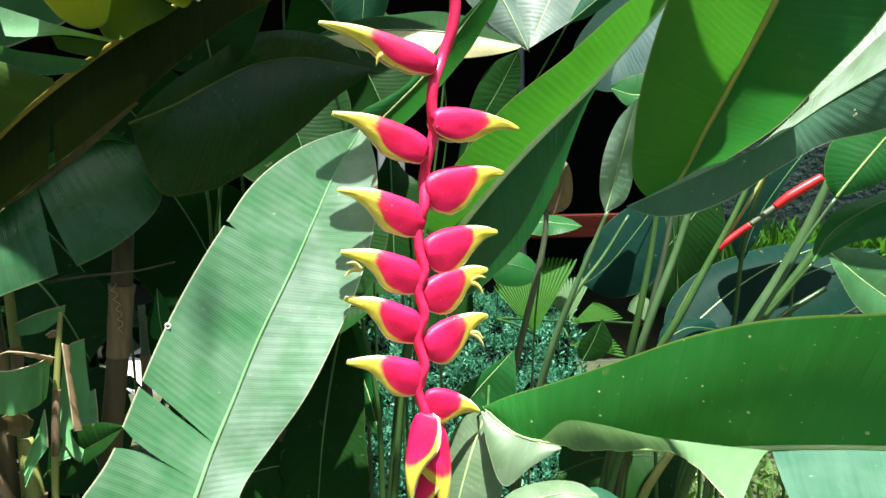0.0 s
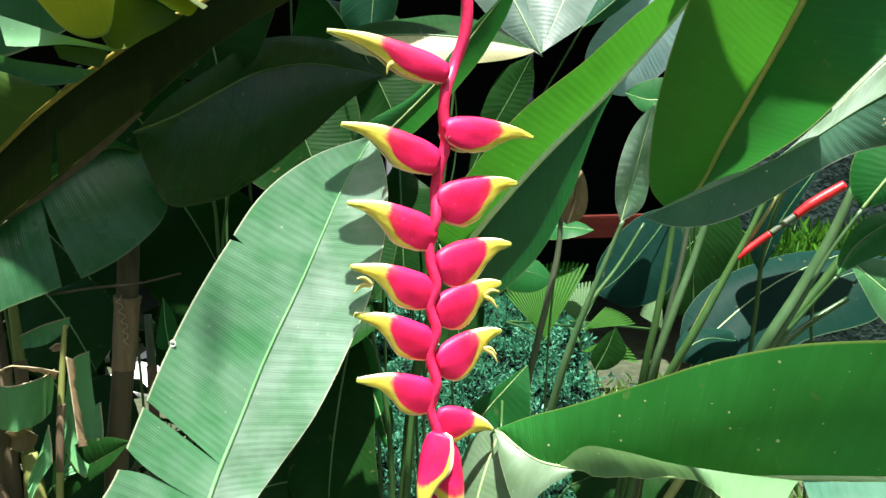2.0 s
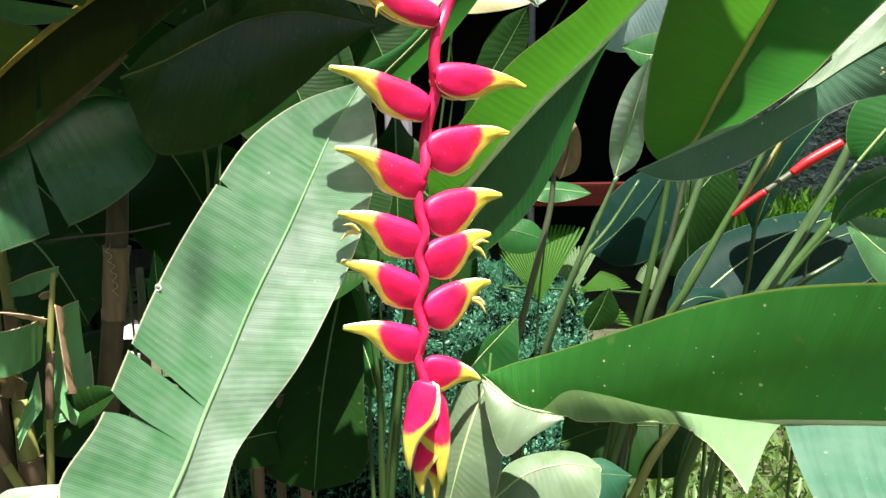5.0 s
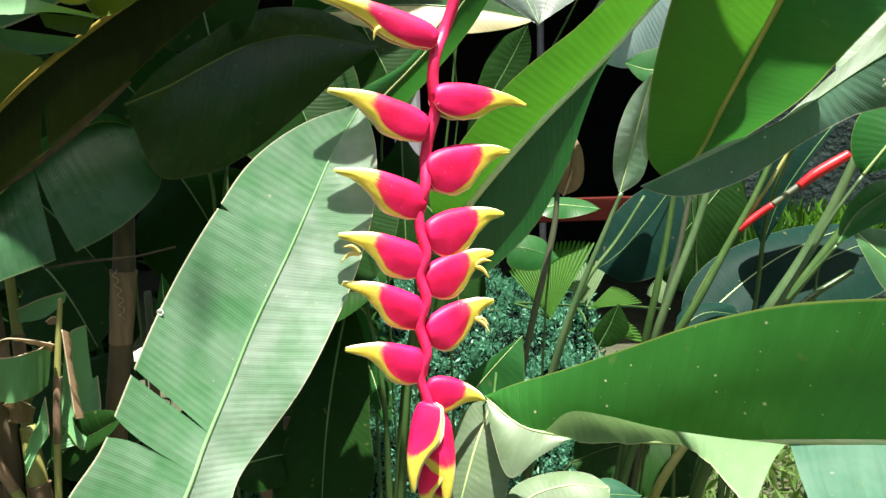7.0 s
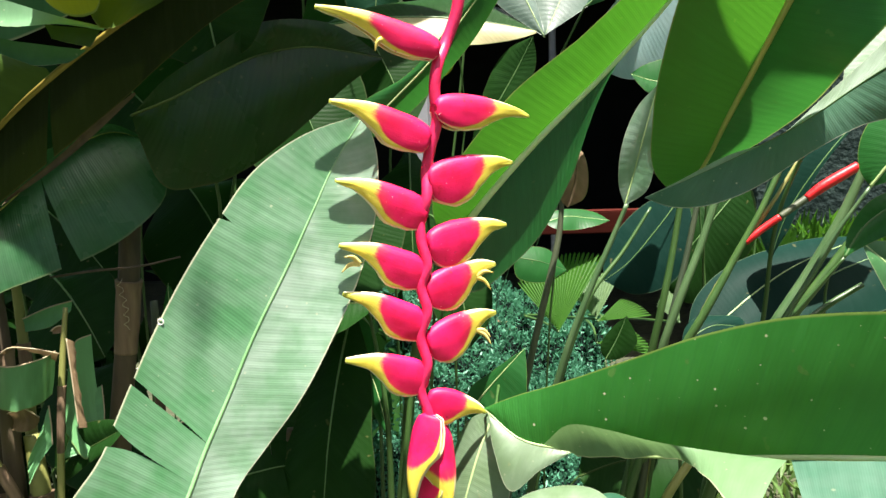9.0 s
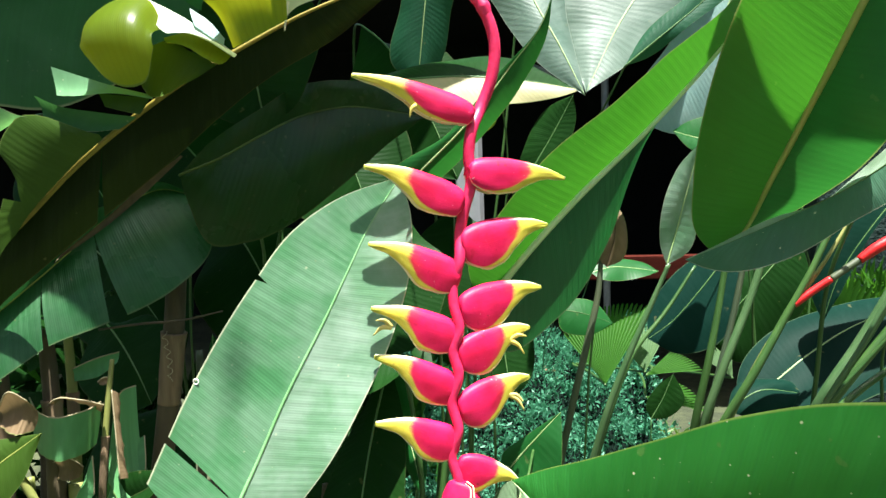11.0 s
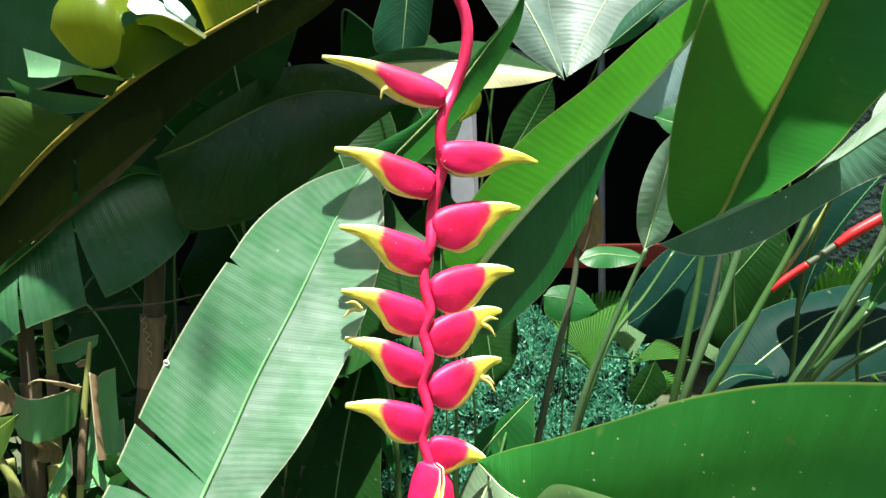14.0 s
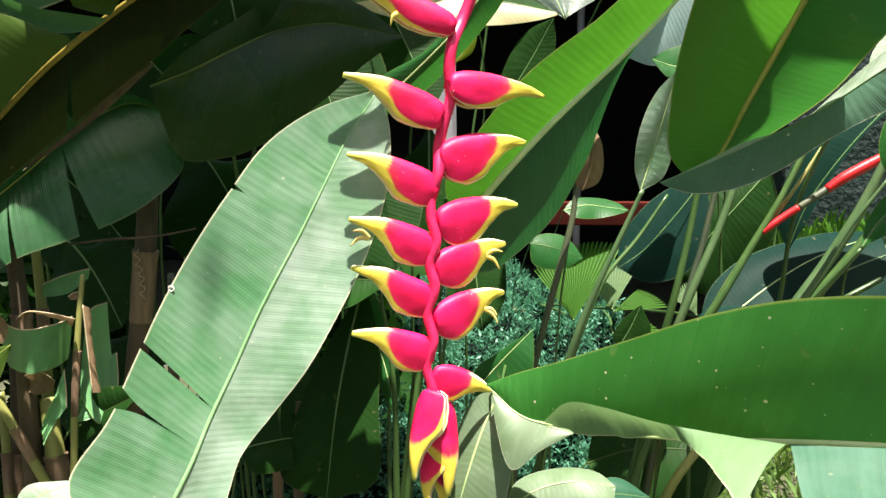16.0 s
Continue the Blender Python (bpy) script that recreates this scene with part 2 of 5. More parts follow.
RIB_SHADE = plain("shaded_rib", (0.030, 0.060, 0.014), (0.050, 0.085, 0.022), 0.5, 60, 0.2, spec=0.15)
RIB_FAINT = plain("faint_rib", (0.060, 0.105, 0.022), (0.085, 0.135, 0.034), 0.5, 60, 0.2, spec=0.2)
RIB_LEAF = plain("leaf_green_rib", (0.15, 0.36, 0.13), (0.22, 0.44, 0.19), 0.42, 60, 0.2)
RIB_GOLD = plain("gold_rib", (0.26, 0.34, 0.06), (0.36, 0.40, 0.09), 0.42, 60, 0.2)
RIB_BRIGHT = plain("lit_rib", (0.52, 0.76, 0.34), (0.62, 0.80, 0.44), 0.42, 60, 0.2)
RIB_OLIVE = plain("olive_rib", (0.20, 0.165, 0.028), (0.30, 0.24, 0.045), 0.5, 60, 0.3, spec=0.3)
RIB_DARK = plain("dark_rib", (0.07, 0.17, 0.05), (0.12, 0.22, 0.07), 0.42, 60, 0.2)
STEM_GREEN = plain("green_stem", (0.026, 0.080, 0.016), (0.055, 0.125, 0.028), 0.42, 40, 0.4, grain=(1, 1, 0.15))
STEM_PALE = plain("pale_stem", (0.045, 0.110, 0.036), (0.090, 0.165, 0.064), 0.42, 40, 0.4, grain=(1, 1, 0.15))
STEM_DARK = plain("dark_stem", (0.035, 0.06, 0.03), (0.08, 0.10, 0.05), 0.5, 40, 0.4, grain=(1, 1, 0.15))
STEM_YELLOW = plain("yellow_stem", (0.18, 0.21, 0.05), (0.27, 0.28, 0.08), 0.5, 40, 0.4, grain=(1, 1, 0.15))
BARK = plain("brown_stem", (0.036, 0.028, 0.014), (0.095, 0.072, 0.036), 0.75, 40, 0.7, 0.002, grain=(1, 1, 0.2))
SHEATH = plain("dry_sheath", (0.10, 0.065, 0.035), (0.26, 0.18, 0.10), 0.8, 60, 0.8, 0.002, grain=(1, 1, 0.1))
DRY_RIM = plain("dry_rim", (0.34, 0.30, 0.16), (0.42, 0.36, 0.22), 0.6, 60, 0.2)
SOIL = plain("soil", (0.024, 0.032, 0.014), (0.060, 0.074, 0.030), 0.9, 8, 0.9, 0.02)
PAVING = plain("pale_paving", (0.55, 0.53, 0.50), (0.66, 0.64, 0.61), 0.8, 6, 0.4, 0.004)
TIMBER = plain("red_timber", (0.040, 0.007, 0.004), (0.070, 0.013, 0.008), 0.8, 20, 0.5, spec=0.08, grain=(0.1, 1, 1))
WHITE = plain("white_paint", (0.34, 0.35, 0.37), (0.44, 0.45, 0.46), 0.5, 10, 0.2)
HEDGE_DARK = plain("hedge_inner_shade", (0.0015, 0.006, 0.004), (0.004, 0.014, 0.009), 0.9, 60, 0.8, 0.01, 0.1)
PALE = leaf_material("leaf_pale_yellow_green", (0.12, 0.24, 0.11), (0.18, 0.36, 0.12), 0.3, 0.40, 0.4, 0.008, 0.3, 0.04, (0.6, 0.6, 0.36), 0.2)
DULLER = leaf_material("leaf_grey_green", (0.040, 0.140, 0.045), (0.07, 0.24, 0.05), 0.25, 0.44, 0.22, 0.008, 0.15, 0.03, (0.3, 0.32, 0.16), 0.20, 0.15)
DARKFLECK = leaf_material("leaf_dark_flecked", (0.060, 0.165, 0.100), (0.05, 0.22, 0.06), 0.25, 0.36, 0.3, 0.008, 0.9, 0.04, (0.62, 0.62, 0.46), 0.25)
FLECKED = leaf_material("leaf_flecked", (0.15, 0.35, 0.17), (0.18, 0.44, 0.12), 0.35, 0.40, 0.22, 0.008, 0.8, 0.05, (0.4, 0.42, 0.26), 0.10)
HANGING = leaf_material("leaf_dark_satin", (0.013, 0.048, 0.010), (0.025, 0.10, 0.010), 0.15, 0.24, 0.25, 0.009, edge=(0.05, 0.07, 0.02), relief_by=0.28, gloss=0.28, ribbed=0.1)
SHEEN = leaf_material("leaf_glossy_shade", (0.022, 0.100, 0.034), (0.04, 0.18, 0.04), 0.15, 0.26, 0.4, 0.009, 0.0, 0.04, (0.10, 0.15, 0.06), 0.40, 0.26, 0.4)
SPIKE_RED = plain("spike_red", (0.52, 0.008, 0.010), (0.64, 0.018, 0.018), 0.42, 90, 0.25)
DULL = leaf_material("leaf_dull_green", (0.13, 0.37, 0.15), (0.16, 0.44, 0.12), 0.25, 0.45, 0.3, relief_by=0.12)
GREY = plain("grey_metal", (0.16, 0.17, 0.18), (0.24, 0.25, 0.26), 0.5, 20, 0.2)
UNLIT_WALL = plain("unlit_wall", (0.004, 0.005, 0.005), (0.008, 0.009, 0.009), 0.9, 4, 0.3, spec=0.1)
HEDGE = leaf_material("hedge_leaf", (0.080, 0.285, 0.180), (0.09, 0.34, 0.18), 0.35, 0.36, 0.1, gloss=0.35)
COVER = leaf_material("cover_leaf", (0.10, 0.20, 0.055), (0.20, 0.36, 0.06), 0.3, 0.42, 0.3, edge=(0.5, 0.52, 0.36))
PALM = leaf_material("palm_leaf", (0.034, 0.130, 0.012), (0.09, 0.28, 0.02), 0.40, 0.45, 0.2, gloss=0.12)
STONE = plain("mottled_stone", (0.004, 0.016, 0.013), (0.045, 0.078, 0.066), 0.85, 16, 0.8, 0.02, spec=0.2)


# ---- shapes ----
def spline(points, n):
    """n points along a smooth curve through the given ones, which are evenly spread in the curve's parameter."""
    p = np.array(points, float)
    d = np.diff(p, axis=0)
    h = np.maximum(np.linalg.norm(d, axis=1), 1e-6)[:, None]
    slope = d / h
    m = np.empty_like(p)
    m[0], m[-1] = slope[0], slope[-1]
    if len(p) > 2:
        m[1:-1] = (slope[:-1] * h[1:] + slope[1:] * h[:-1]) / (h[:-1] + h[1:])
    out = []
    for s in np.linspace(0, len(p) - 1, n):
        i = min(int(s), len(p) - 2)
        f = s - i
        a, b = m[i] * h[i], m[i + 1] * h[i]
        out.append(p[i] * (2 * f ** 3 - 3 * f * f + 1) + a * (f ** 3 - 2 * f * f + f) + p[i + 1] * (3 * f * f - 2 * f ** 3) + b * (f ** 3 - f * f))
    return np.array(out)


def sheet_mesh(name, verts, faces, uvs, material):
    me = bpy.data.meshes.new(name)
    me.from_pydata([tuple(v) for v in verts], [], faces)
    if uvs is not None:
        layer = me.uv_layers.new(name="UVMap")
        index = np.empty(len(me.loops), dtype=np.int32)
        me.loops.foreach_get("vertex_index", index)
        layer.data.foreach_set("uv", np.array(uvs, dtype=np.float32)[index].ravel())
    me.polygons.foreach_set("use_smooth", [True] * len(me.polygons))
    me.materials.append(material)
    me.update()
    return me


def hold(ob, parent):
    if parent is not None:
        ob.parent = parent
        ob.matrix_parent_inverse = Matrix.Translation(-parent.location)
    return ob


def tube_data(points, radii, sides=10, n=0, flat=1.0):
    """Vertices, faces and uvs of a round stalk along a curve."""
    n = n or max(6, 6 * len(points))
    c = spline(points, n)
    r = np.interp(np.linspace(0, 1, n), np.linspace(0, 1, len(radii)), radii)
    verts, faces, uvs = [], [], []
    t0 = c[1] - c[0]
    ref = np.cross(t0, (0, 1, 0.01))
    ref /= np.linalg.norm(ref)
    run = 0.0
    for i in range(n):
        t = c[min(i + 1, n - 1)] - c[max(i - 1, 0)]
        t /= np.linalg.norm(t) + 1e-9
        ref = ref - t * ref.dot(t)
        ref /= np.linalg.norm(ref) + 1e-9
        oth = np.cross(t, ref)
        if i:
            run += float(np.linalg.norm(c[i] - c[i - 1]))
        for k in range(sides):
            a = 2 * math.pi * k / sides
            verts.append(c[i] + r[i] * (ref * math.cos(a) + oth * math.sin(a) * flat))
            uvs.append((run, k / sides))
    for i in range(n - 1):
        for k in range(sides):
            j = (k + 1) % sides
            faces.append((i * sides + k, i * sides + j, (i + 1) * sides + j, (i + 1) * sides + k))
    faces.append(tuple(range(sides - 1, -1, -1)))
    faces.append(tuple((n - 1) * sides + k for k in range(sides)))
    return verts, faces, uvs


def tube(name, points, radii, material, parent=None, sides=10, n=0, flat=1.0, label=""):
    ob = new(name, sheet_mesh(name, *tube_data(points, radii, sides, n, flat), material))
    if label:
        ob["label"] = label
    return hold(ob, parent)


def stem(name, points, radii, material, label, category="stem", joint=True, group=""):
    """A standing stalk with its own node rings."""
    points = [tuple(p) for p in points]
    points[-1] = (points[-1][0], points[-1][1], -0.02)
    root = new(name)
    root.location = points[-1]
    tagged(root, label, category, group)
    tube("stalk", points, radii, material, root, 12)
    if joint and len(points) > 2:
        c = spline(points, 21)
        for k in (7, 14):
            tube("node", [c[k - 1], c[k], c[k + 1]], [np.mean(radii) * 1.0, np.mean(radii) * 1.07, np.mean(radii) * 1.0], material, root, 10)
    if name == "old_stalk":
        c = spline(points, 31)
        r = np.interp(np.linspace(0, 1, 31), np.linspace(0, 1, len(radii)), radii)
        a = 9 + int(abs(points[0][0]) * 1000) % 6
        hull = [r[k] * (1.16 if k < a + 5 else 1.08) for k in range(a, a + 7)]
        tube("dry_sheath", [c[k] for k in range(a, a + 7)], [hull[0] * 1.12] + hull[1:], SHEATH, root, 11, 0, 1.0, "papery brown dried leaf sheath round the stalk")
    return root


def half_blade(rib, edge, tears, sign, bulge, wave, seed, length, nu, nv):
    """One half of a leaf between its rib and its margin, split where it is torn."""
    cuts = [(0.0, 0.0, 0.0, 1.0)] + sorted(tears) + [(1.0, 0.0, 0.0, 1.0)]
    verts, faces, uvs = [], [], []
    rs = np.linspace(0, 1, len(rib))
    rnd = random.Random(seed)

    def at(curve, s):
        return np.array([np.interp(s, rs, curve[:, k]) for k in range(3)])

    facing = np.zeros(3)
    for k in range(1, len(rib) - 1):
        facing += np.cross(rib[k + 1] - rib[k - 1], edge[k] - rib[k]) * sign
    facing /= np.linalg.norm(facing) + 1e-9
    for (sa, ga, va, ea), (sb, gb, vb, eb) in zip(cuts[:-1], cuts[1:]):
        m = max(3, round(nu * (sb - sa)))
        first = len(verts)
        kick = (rnd.random() - 0.5) * 0.12 if len(cuts) > 2 and max(va, vb) < 0.3 else 0.0
        for i in range(m + 1):
            for j in range(nv + 1):
                v = j / nv
                lo, hi = sa + ga * 0.5 * max(0.0, (v - va) / (1 - va)) ** ea, sb - gb * 0.5 * max(0.0, (v - vb) / (1 - vb)) ** eb
                s = lo + (hi - lo) * i / m
                a, b = at(rib, s), at(edge, s)
                w = float(np.linalg.norm(b - a))
                p = a + (b - a) * v
                ripple = noise.noise(Vector((s * length * 9 + seed, v * 0.8, seed * 1.7))) * wave * v
                ripple += noise.noise(Vector((s * length * 30 + seed, v * 0.5, seed))) * wave * 0.3 * v * v
                p = p + facing * (w * (bulge * math.sin(math.pi * v) + kick * v * v) + ripple)
                verts.append(p)
                uvs.append((s * length, sign * v))
        for i in range(m):
            for j in range(nv):
                q = first + i * (nv + 1) + j
                f = (q, q + 1, q + nv + 2, q + nv + 1)
                faces.append(f if sign > 0 else f[::-1])
    return verts, faces, uvs


def blade(name, parent, rib, left, right, material, bulge=(0.08, 0.08), wave=0.006, tears=(), seed=1, nu=44, nv=9, label=""):
    """The blade of a leaf: two halves joined along its rib. Margins run from base to tip."""
    c = spline(rib, nu + 1)
    length = float(np.sum(np.linalg.norm(np.diff(c, axis=0), axis=1)))
    verts, faces, uvs = [], [], []
    for sign, side, b in ((1, left, bulge[0]), (-1, right, bulge[1])):
        if not side:
            continue
        e = spline([rib[0], *side, rib[-1]], nu + 1)
        torn = [(row[1], row[2], row[3] if len(row) > 3 else 0.0, row[4] if len(row) > 4 else 1.2) for row in tears for which in row[:1] if which == ("left" if sign > 0 else "right")]
        v2, f2, u2 = half_blade(c, e, torn, sign, b, wave, seed + (3 if sign > 0 else 8), length, nu, nv)
        faces += [tuple(len(verts) + k for k in f) for f in f2]
        verts += v2
        uvs += u2
    ob = new(name, sheet_mesh(name, verts, faces, uvs, material))
    if label:
        ob["label"] = label
    return hold(ob, parent)


def leaf(label, rib, left, right, material, vein=RIB_PALE, thick=0.0022, stalk=(), bulge=(0.08, 0.08), wave=0.006, tears=(), seed=1, nu=44, nv=9, name="heliconia_leaf", category="leaf", group="large leaves", stalk_material=None, foot=True):
    """A large leaf with its blade, raised midrib and leaf stalk."""
    root = new(name)
    stalk = [tuple(p) for p in stalk]
    if stalk and foot:
        stalk.append((stalk[-1][0], stalk[-1][1] + 0.03, -0.02))
    root.location = stalk[-1] if stalk else rib[0]
    tagged(root, label, category, group)
    if isinstance(material, tuple):
        blade("blade", root, rib, left, [], material[0], bulge, wave, tears, seed, nu, nv)
        blade("blade", root, rib, [], right, material[1], bulge, wave, tears, seed, nu, nv)
    else:
        blade("blade", root, rib, left, right, material, bulge, wave, tears, seed, nu, nv)
    tube("midrib", rib, [thick, thick * 0.9, thick * 0.65, thick * 0.25], vein, root, 8, 40)
    if stalk:
        tube("leaf_stalk", [rib[0], *stalk], [thick, thick * 1.6, thick * 2.2], stalk_material or STEM_GREEN, root, 10)
    return root


def patch(name, parent, a, b, material, bulge=0.0, label="", nu=16, nv=8, wave=0.003):
    """A strip of leaf spanned between two margins."""
    a, b = spline(a, nu + 1), spline(b, nu + 1)
    facing = np.cross(a[-1] - a[0], b[nu // 2] - a[nu // 2])
    facing /= np.linalg.norm(facing) + 1e-9
    verts, uvs = [], []
    for i in range(nu + 1):
        w = float(np.linalg.norm(b[i] - a[i]))
        for j in range(nv + 1):
            v = j / nv
            ripple = wave * v * noise.noise(Vector((i * 0.5, v, a[0][0] * 9)))
            verts.append(a[i] + (b[i] - a[i]) * v + facing * (w * bulge * math.sin(math.pi * v) + ripple))
            uvs.append((i / nu * float(np.linalg.norm(a[-1] - a[0])), v))
    faces = [(i * (nv + 1) + j, i * (nv + 1) + j + 1, (i + 1) * (nv + 1) + j + 1, (i + 1) * (nv + 1) + j) for i in range(nu) for j in range(nv)]
    ob = new(name, sheet_mesh(name, verts, faces, uvs, material))
    if label:
        ob["label"] = label
    return hold(ob, parent)


# ---- ground ----
def grid_ground():
    n, half = 70, 60.0
    ax = np.sign(np.linspace(-1, 1, n)) * np.abs(np.linspace(-1, 1, n)) ** 2.2 * half
    verts = [(x, y + 1.5, 0.02 * noise.noise(Vector((x * 2, y * 2, 3))) if abs(x) < 6 and abs(y) < 6 else 0.0) for y in ax for x in ax]
    faces = [(j * n + i, j * n + i + 1, (j + 1) * n + i + 1, (j + 1) * n + i) for j in range(n - 1) for i in range(n - 1)]
    return tagged(new("ground", sheet_mesh("ground", verts, faces, None, SOIL)), "dark brown bare garden soil under the plants", "ground", kind="structure")


grid_ground()


def box(name, lo, hi, material, parent=None, bevel=0.006, turn=0.0):
    bm = bmesh.new()
    bmesh.ops.create_cube(bm, size=1)
    lo, hi = Vector(lo), Vector(hi)
    for v in bm.verts:
        v.co = Vector(((hi - lo)[k] * v.co[k] for k in range(3)))
    bmesh.ops.bevel(bm, geom=bm.edges[:], offset=bevel, segments=2, affect="EDGES")
    me = bpy.data.meshes.new(name)
    bm.to_mesh(me)
    bm.free()
    me.materials.append(material)
    ob = new(name, me)
    ob.location = (lo + hi) / 2
    ob.rotation_euler = (0, 0, turn)
    return hold(ob, parent)


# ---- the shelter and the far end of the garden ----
tagged(box("wall_north", (-7, 6.6, 0), (3.2, 6.8, 3.2), UNLIT_WALL), "dark unlit back wall of the shelter", "wall", kind="structure")
tagged(box("shelter_roof", (-7, 3.9, 2.5), (3.2, 6.9, 2.62), UNLIT_WALL), "roof put over the open shelter, near-black for shade", "roof", kind="structure")
tagged(box("wall_east", (3.1, 4.02, 0), (3.2, 6.6, 2.5), UNLIT_WALL), "side wall put to the shelter, near-black for shade", "wall", kind="structure")
tagged(box("wall_west", (-7.0, 4.0, 0), (-6.9, 6.6, 2.5), UNLIT_WALL), "side wall put to the shelter, near-black for shade", "wall", kind="structure")
tagged(box("timber_beam", (-0.9, 3.55, (0.576, 3.648, 0.848)[2]), (1.0, 3.63, (0.579, 3.669, 0.959)[2]), TIMBER), "red-brown painted timber rail across the dark shelter", "rail")
pole = tagged(tube("metal_pole", [(0.321, 4.780, 2.972), (0.303, 4.657, 1.832), (0.297, 4.583, 1.141), (0.287, 4.444, -0.171)], [0.022, 0.022], GREY), "thin grey upright metal pole before the shelter", "pole")
post = tagged(box("white_post", (-0.490, 3.612, -0.320), (-0.372, 3.800, 1.907), WHITE), "white painted square post of the shelter", "post")
tagged(box("pavement", (-2.25, 3.7, -0.05), (-1.65, 5.2, 0.03), PAVING), "pale sunlit concrete paving behind the plants", "paving", kind="structure")
tagged(box("stone_wall", (1.25, 3.75, 0.0), (9, 4.0, 1.9), STONE), "mottled grey-green garden wall behind the leaves", "wall", kind="structure")

# ---- the flower ----
flower = tagged(new("heliconia_flower"), "hanging scarlet heliconia flower with yellow-lipped bracts in two rows", "flower")
flower.location = (-0.105, 0.844, 1.710)
RACHIS = [(-0.154, 0.881, 1.772), (-0.105, 0.843, 1.704), (-0.058, 0.846, 1.635), (-0.031, 0.849, 1.604), (-0.019, 0.848, 1.567), (-0.022, 0.844, 1.530), (-0.036, 0.837, 1.493), (-0.044, 0.817, 1.468), (-0.047, 0.813, 1.443), (-0.045, 0.811, 1.415), (-0.053, 0.806, 1.385), (-0.058, 0.803, 1.362)] + [(-0.058, 0.790, 1.331), (-0.065, 0.787, 1.310), (-0.065, 0.783, 1.289), (-0.059, 0.778, 1.261), (-0.066, 0.774, 1.240), (-0.060, 0.770, 1.214), (-0.068, 0.765, 1.187), (-0.061, 0.760, 1.157), (-0.069, 0.756, 1.132), (-0.062, 0.752, 1.107), (-0.059, 0.750, 1.094)]
tube("stalk", RACHIS, [0.0062, 0.0064, 0.0066, 0.0062, 0.0060, 0.0056, 0.0055, 0.0054, 0.0052], STALK_RED, flower, 14, 150)
tube("node", [(-0.035, 0.849, 1.612), (-0.030, 0.849, 1.604), (-0.027, 0.849, 1.595)], [0.0062, 0.0082, 0.0066], STALK_RED, flower, 14)

# keel and lip of a bract along its length: the long beaked ones, and the deep rounded ones of the other row
BEAKED = (((0, 0.02), (0.03, 0.075), (0.12, 0.112), (0.36, 0.134), (0.65, 0.118), (0.86, 0.062), (1, 0.012)), ((0, -0.10), (0.02, -0.176), (0.12, -0.215), (0.25, -0.238), (0.40, -0.226), (0.56, -0.124), (0.76, -0.034), (1, -0.014)))
ROUNDED = (((0, 0.02), (0.03, 0.125), (0.10, 0.172), (0.26, 0.210), (0.46, 0.206), (0.68, 0.160), (0.87, 0.092), (1, 0.012)), ((0, -0.08), (0.02, -0.175), (0.10, -0.270), (0.24, -0.335), (0.40, -0.305), (0.60, -0.140), (0.79, -0.030), (1, -0.012)))


def profile(points, x):
    p = spline([(a, 0, b) for a, b in points], 80)
    return np.interp(x, p[:, 0], p[:, 2])


def bract(root, foot, tip, shape=BEAKED, high=1.0, low=1.0, fat=0.074, over=(0, 0, 1), lean=0.0):
    """A boat-shaped bract: folded along its keel, flat-sided, open along its lips."""
    foot, tip = Vector(foot), Vector(tip)
    ax = tip - foot
    size = ax.length
    ax.normalize()
    up = Vector(over)
    up = (up - ax * up.dot(ax)).normalized()
    out = up.cross(ax)
    nu, nv = 40, 12
    m = 2 * nv + 1
    verts, faces, uvs = [], [], []
    seed = foot.z * 37 + foot.x * 11
    for i in range(nu + 1):
        x = (i / nu) ** 0.92
        top, bottom = high * float(profile(shape[0], x)), low * float(profile(shape[1], x))
        h = fat * (math.sin(math.pi * min(1, 0.14 + 0.86 * x) ** 0.8) ** 0.7 + 0.05)
        for j in range(-nv, nv + 1):
            v = abs(j) / nv
            belly = math.sqrt(max(0.0, 1 - (1 - min(1.0, v / 0.52)) ** 2)) * (1 - 0.22 * max(0.0, (v - 0.5) / 0.5) ** 2)
            y = h * belly * (1 if j > 0 else -1) if j else 0.0
            dent = 0.006 * noise.noise(Vector((x * 5 + seed, v * 3, seed)))
            flare = 0.012 * noise.noise(Vector((x * 9 + seed, j * 0.02, 4))) * v ** 6
            z = top + (bottom - top) * v + flare
            verts.append(foot + (ax * x + up * z + out * (y + (dent if y > 0 else -dent) + lean * z)) * size)
            uvs.append((x, v))
    for i in range(nu):
        for j in range(m - 1):
            q = i * m + j
            faces.append((q, q + 1, q + m + 1, q + m))
    ob = new("bract", sheet_mesh("bract", verts, faces, uvs, BRACT))
    s = ob.modifiers.new("wall", "SOLIDIFY")
    s.thickness, s.offset = 0.0016, -1
    return hold(ob, root)


def floret(parent, foot, tips):
    """Pale flower tips that stick out of a bract."""
    for tip in tips:
        foot, tip = Vector(foot), Vector(tip)
        mid = (foot + tip) / 2 + Vector((0, 0, 0.004))
        tube("floret", [foot, mid, tip], [0.0028, 0.0024, 0.0005], FLORET, parent, 8, 12, 0.6)


BRACTS = [
    ((-0.041, 0.818, 1.489), (-0.160, 0.773, 1.530), BEAKED, 0.66, 0.62),
    ((-0.053, 0.801, 1.396), (-0.149, 0.763, 1.436), BEAKED, 0.9, 0.9),
    ((-0.058, 0.792, 1.318), (-0.146, 0.754, 1.356), BEAKED, 0.98, 1.08),
    ((-0.061, 0.781, 1.256), (-0.145, 0.748, 1.290), BEAKED, 1.0, 1.15),
    ((-0.061, 0.772, 1.200), (-0.143, 0.744, 1.240), BEAKED, 1.0, 1.12),
    ((-0.061, 0.763, 1.146), (-0.141, 0.728, 1.174), BEAKED, 1.08, 1.2),
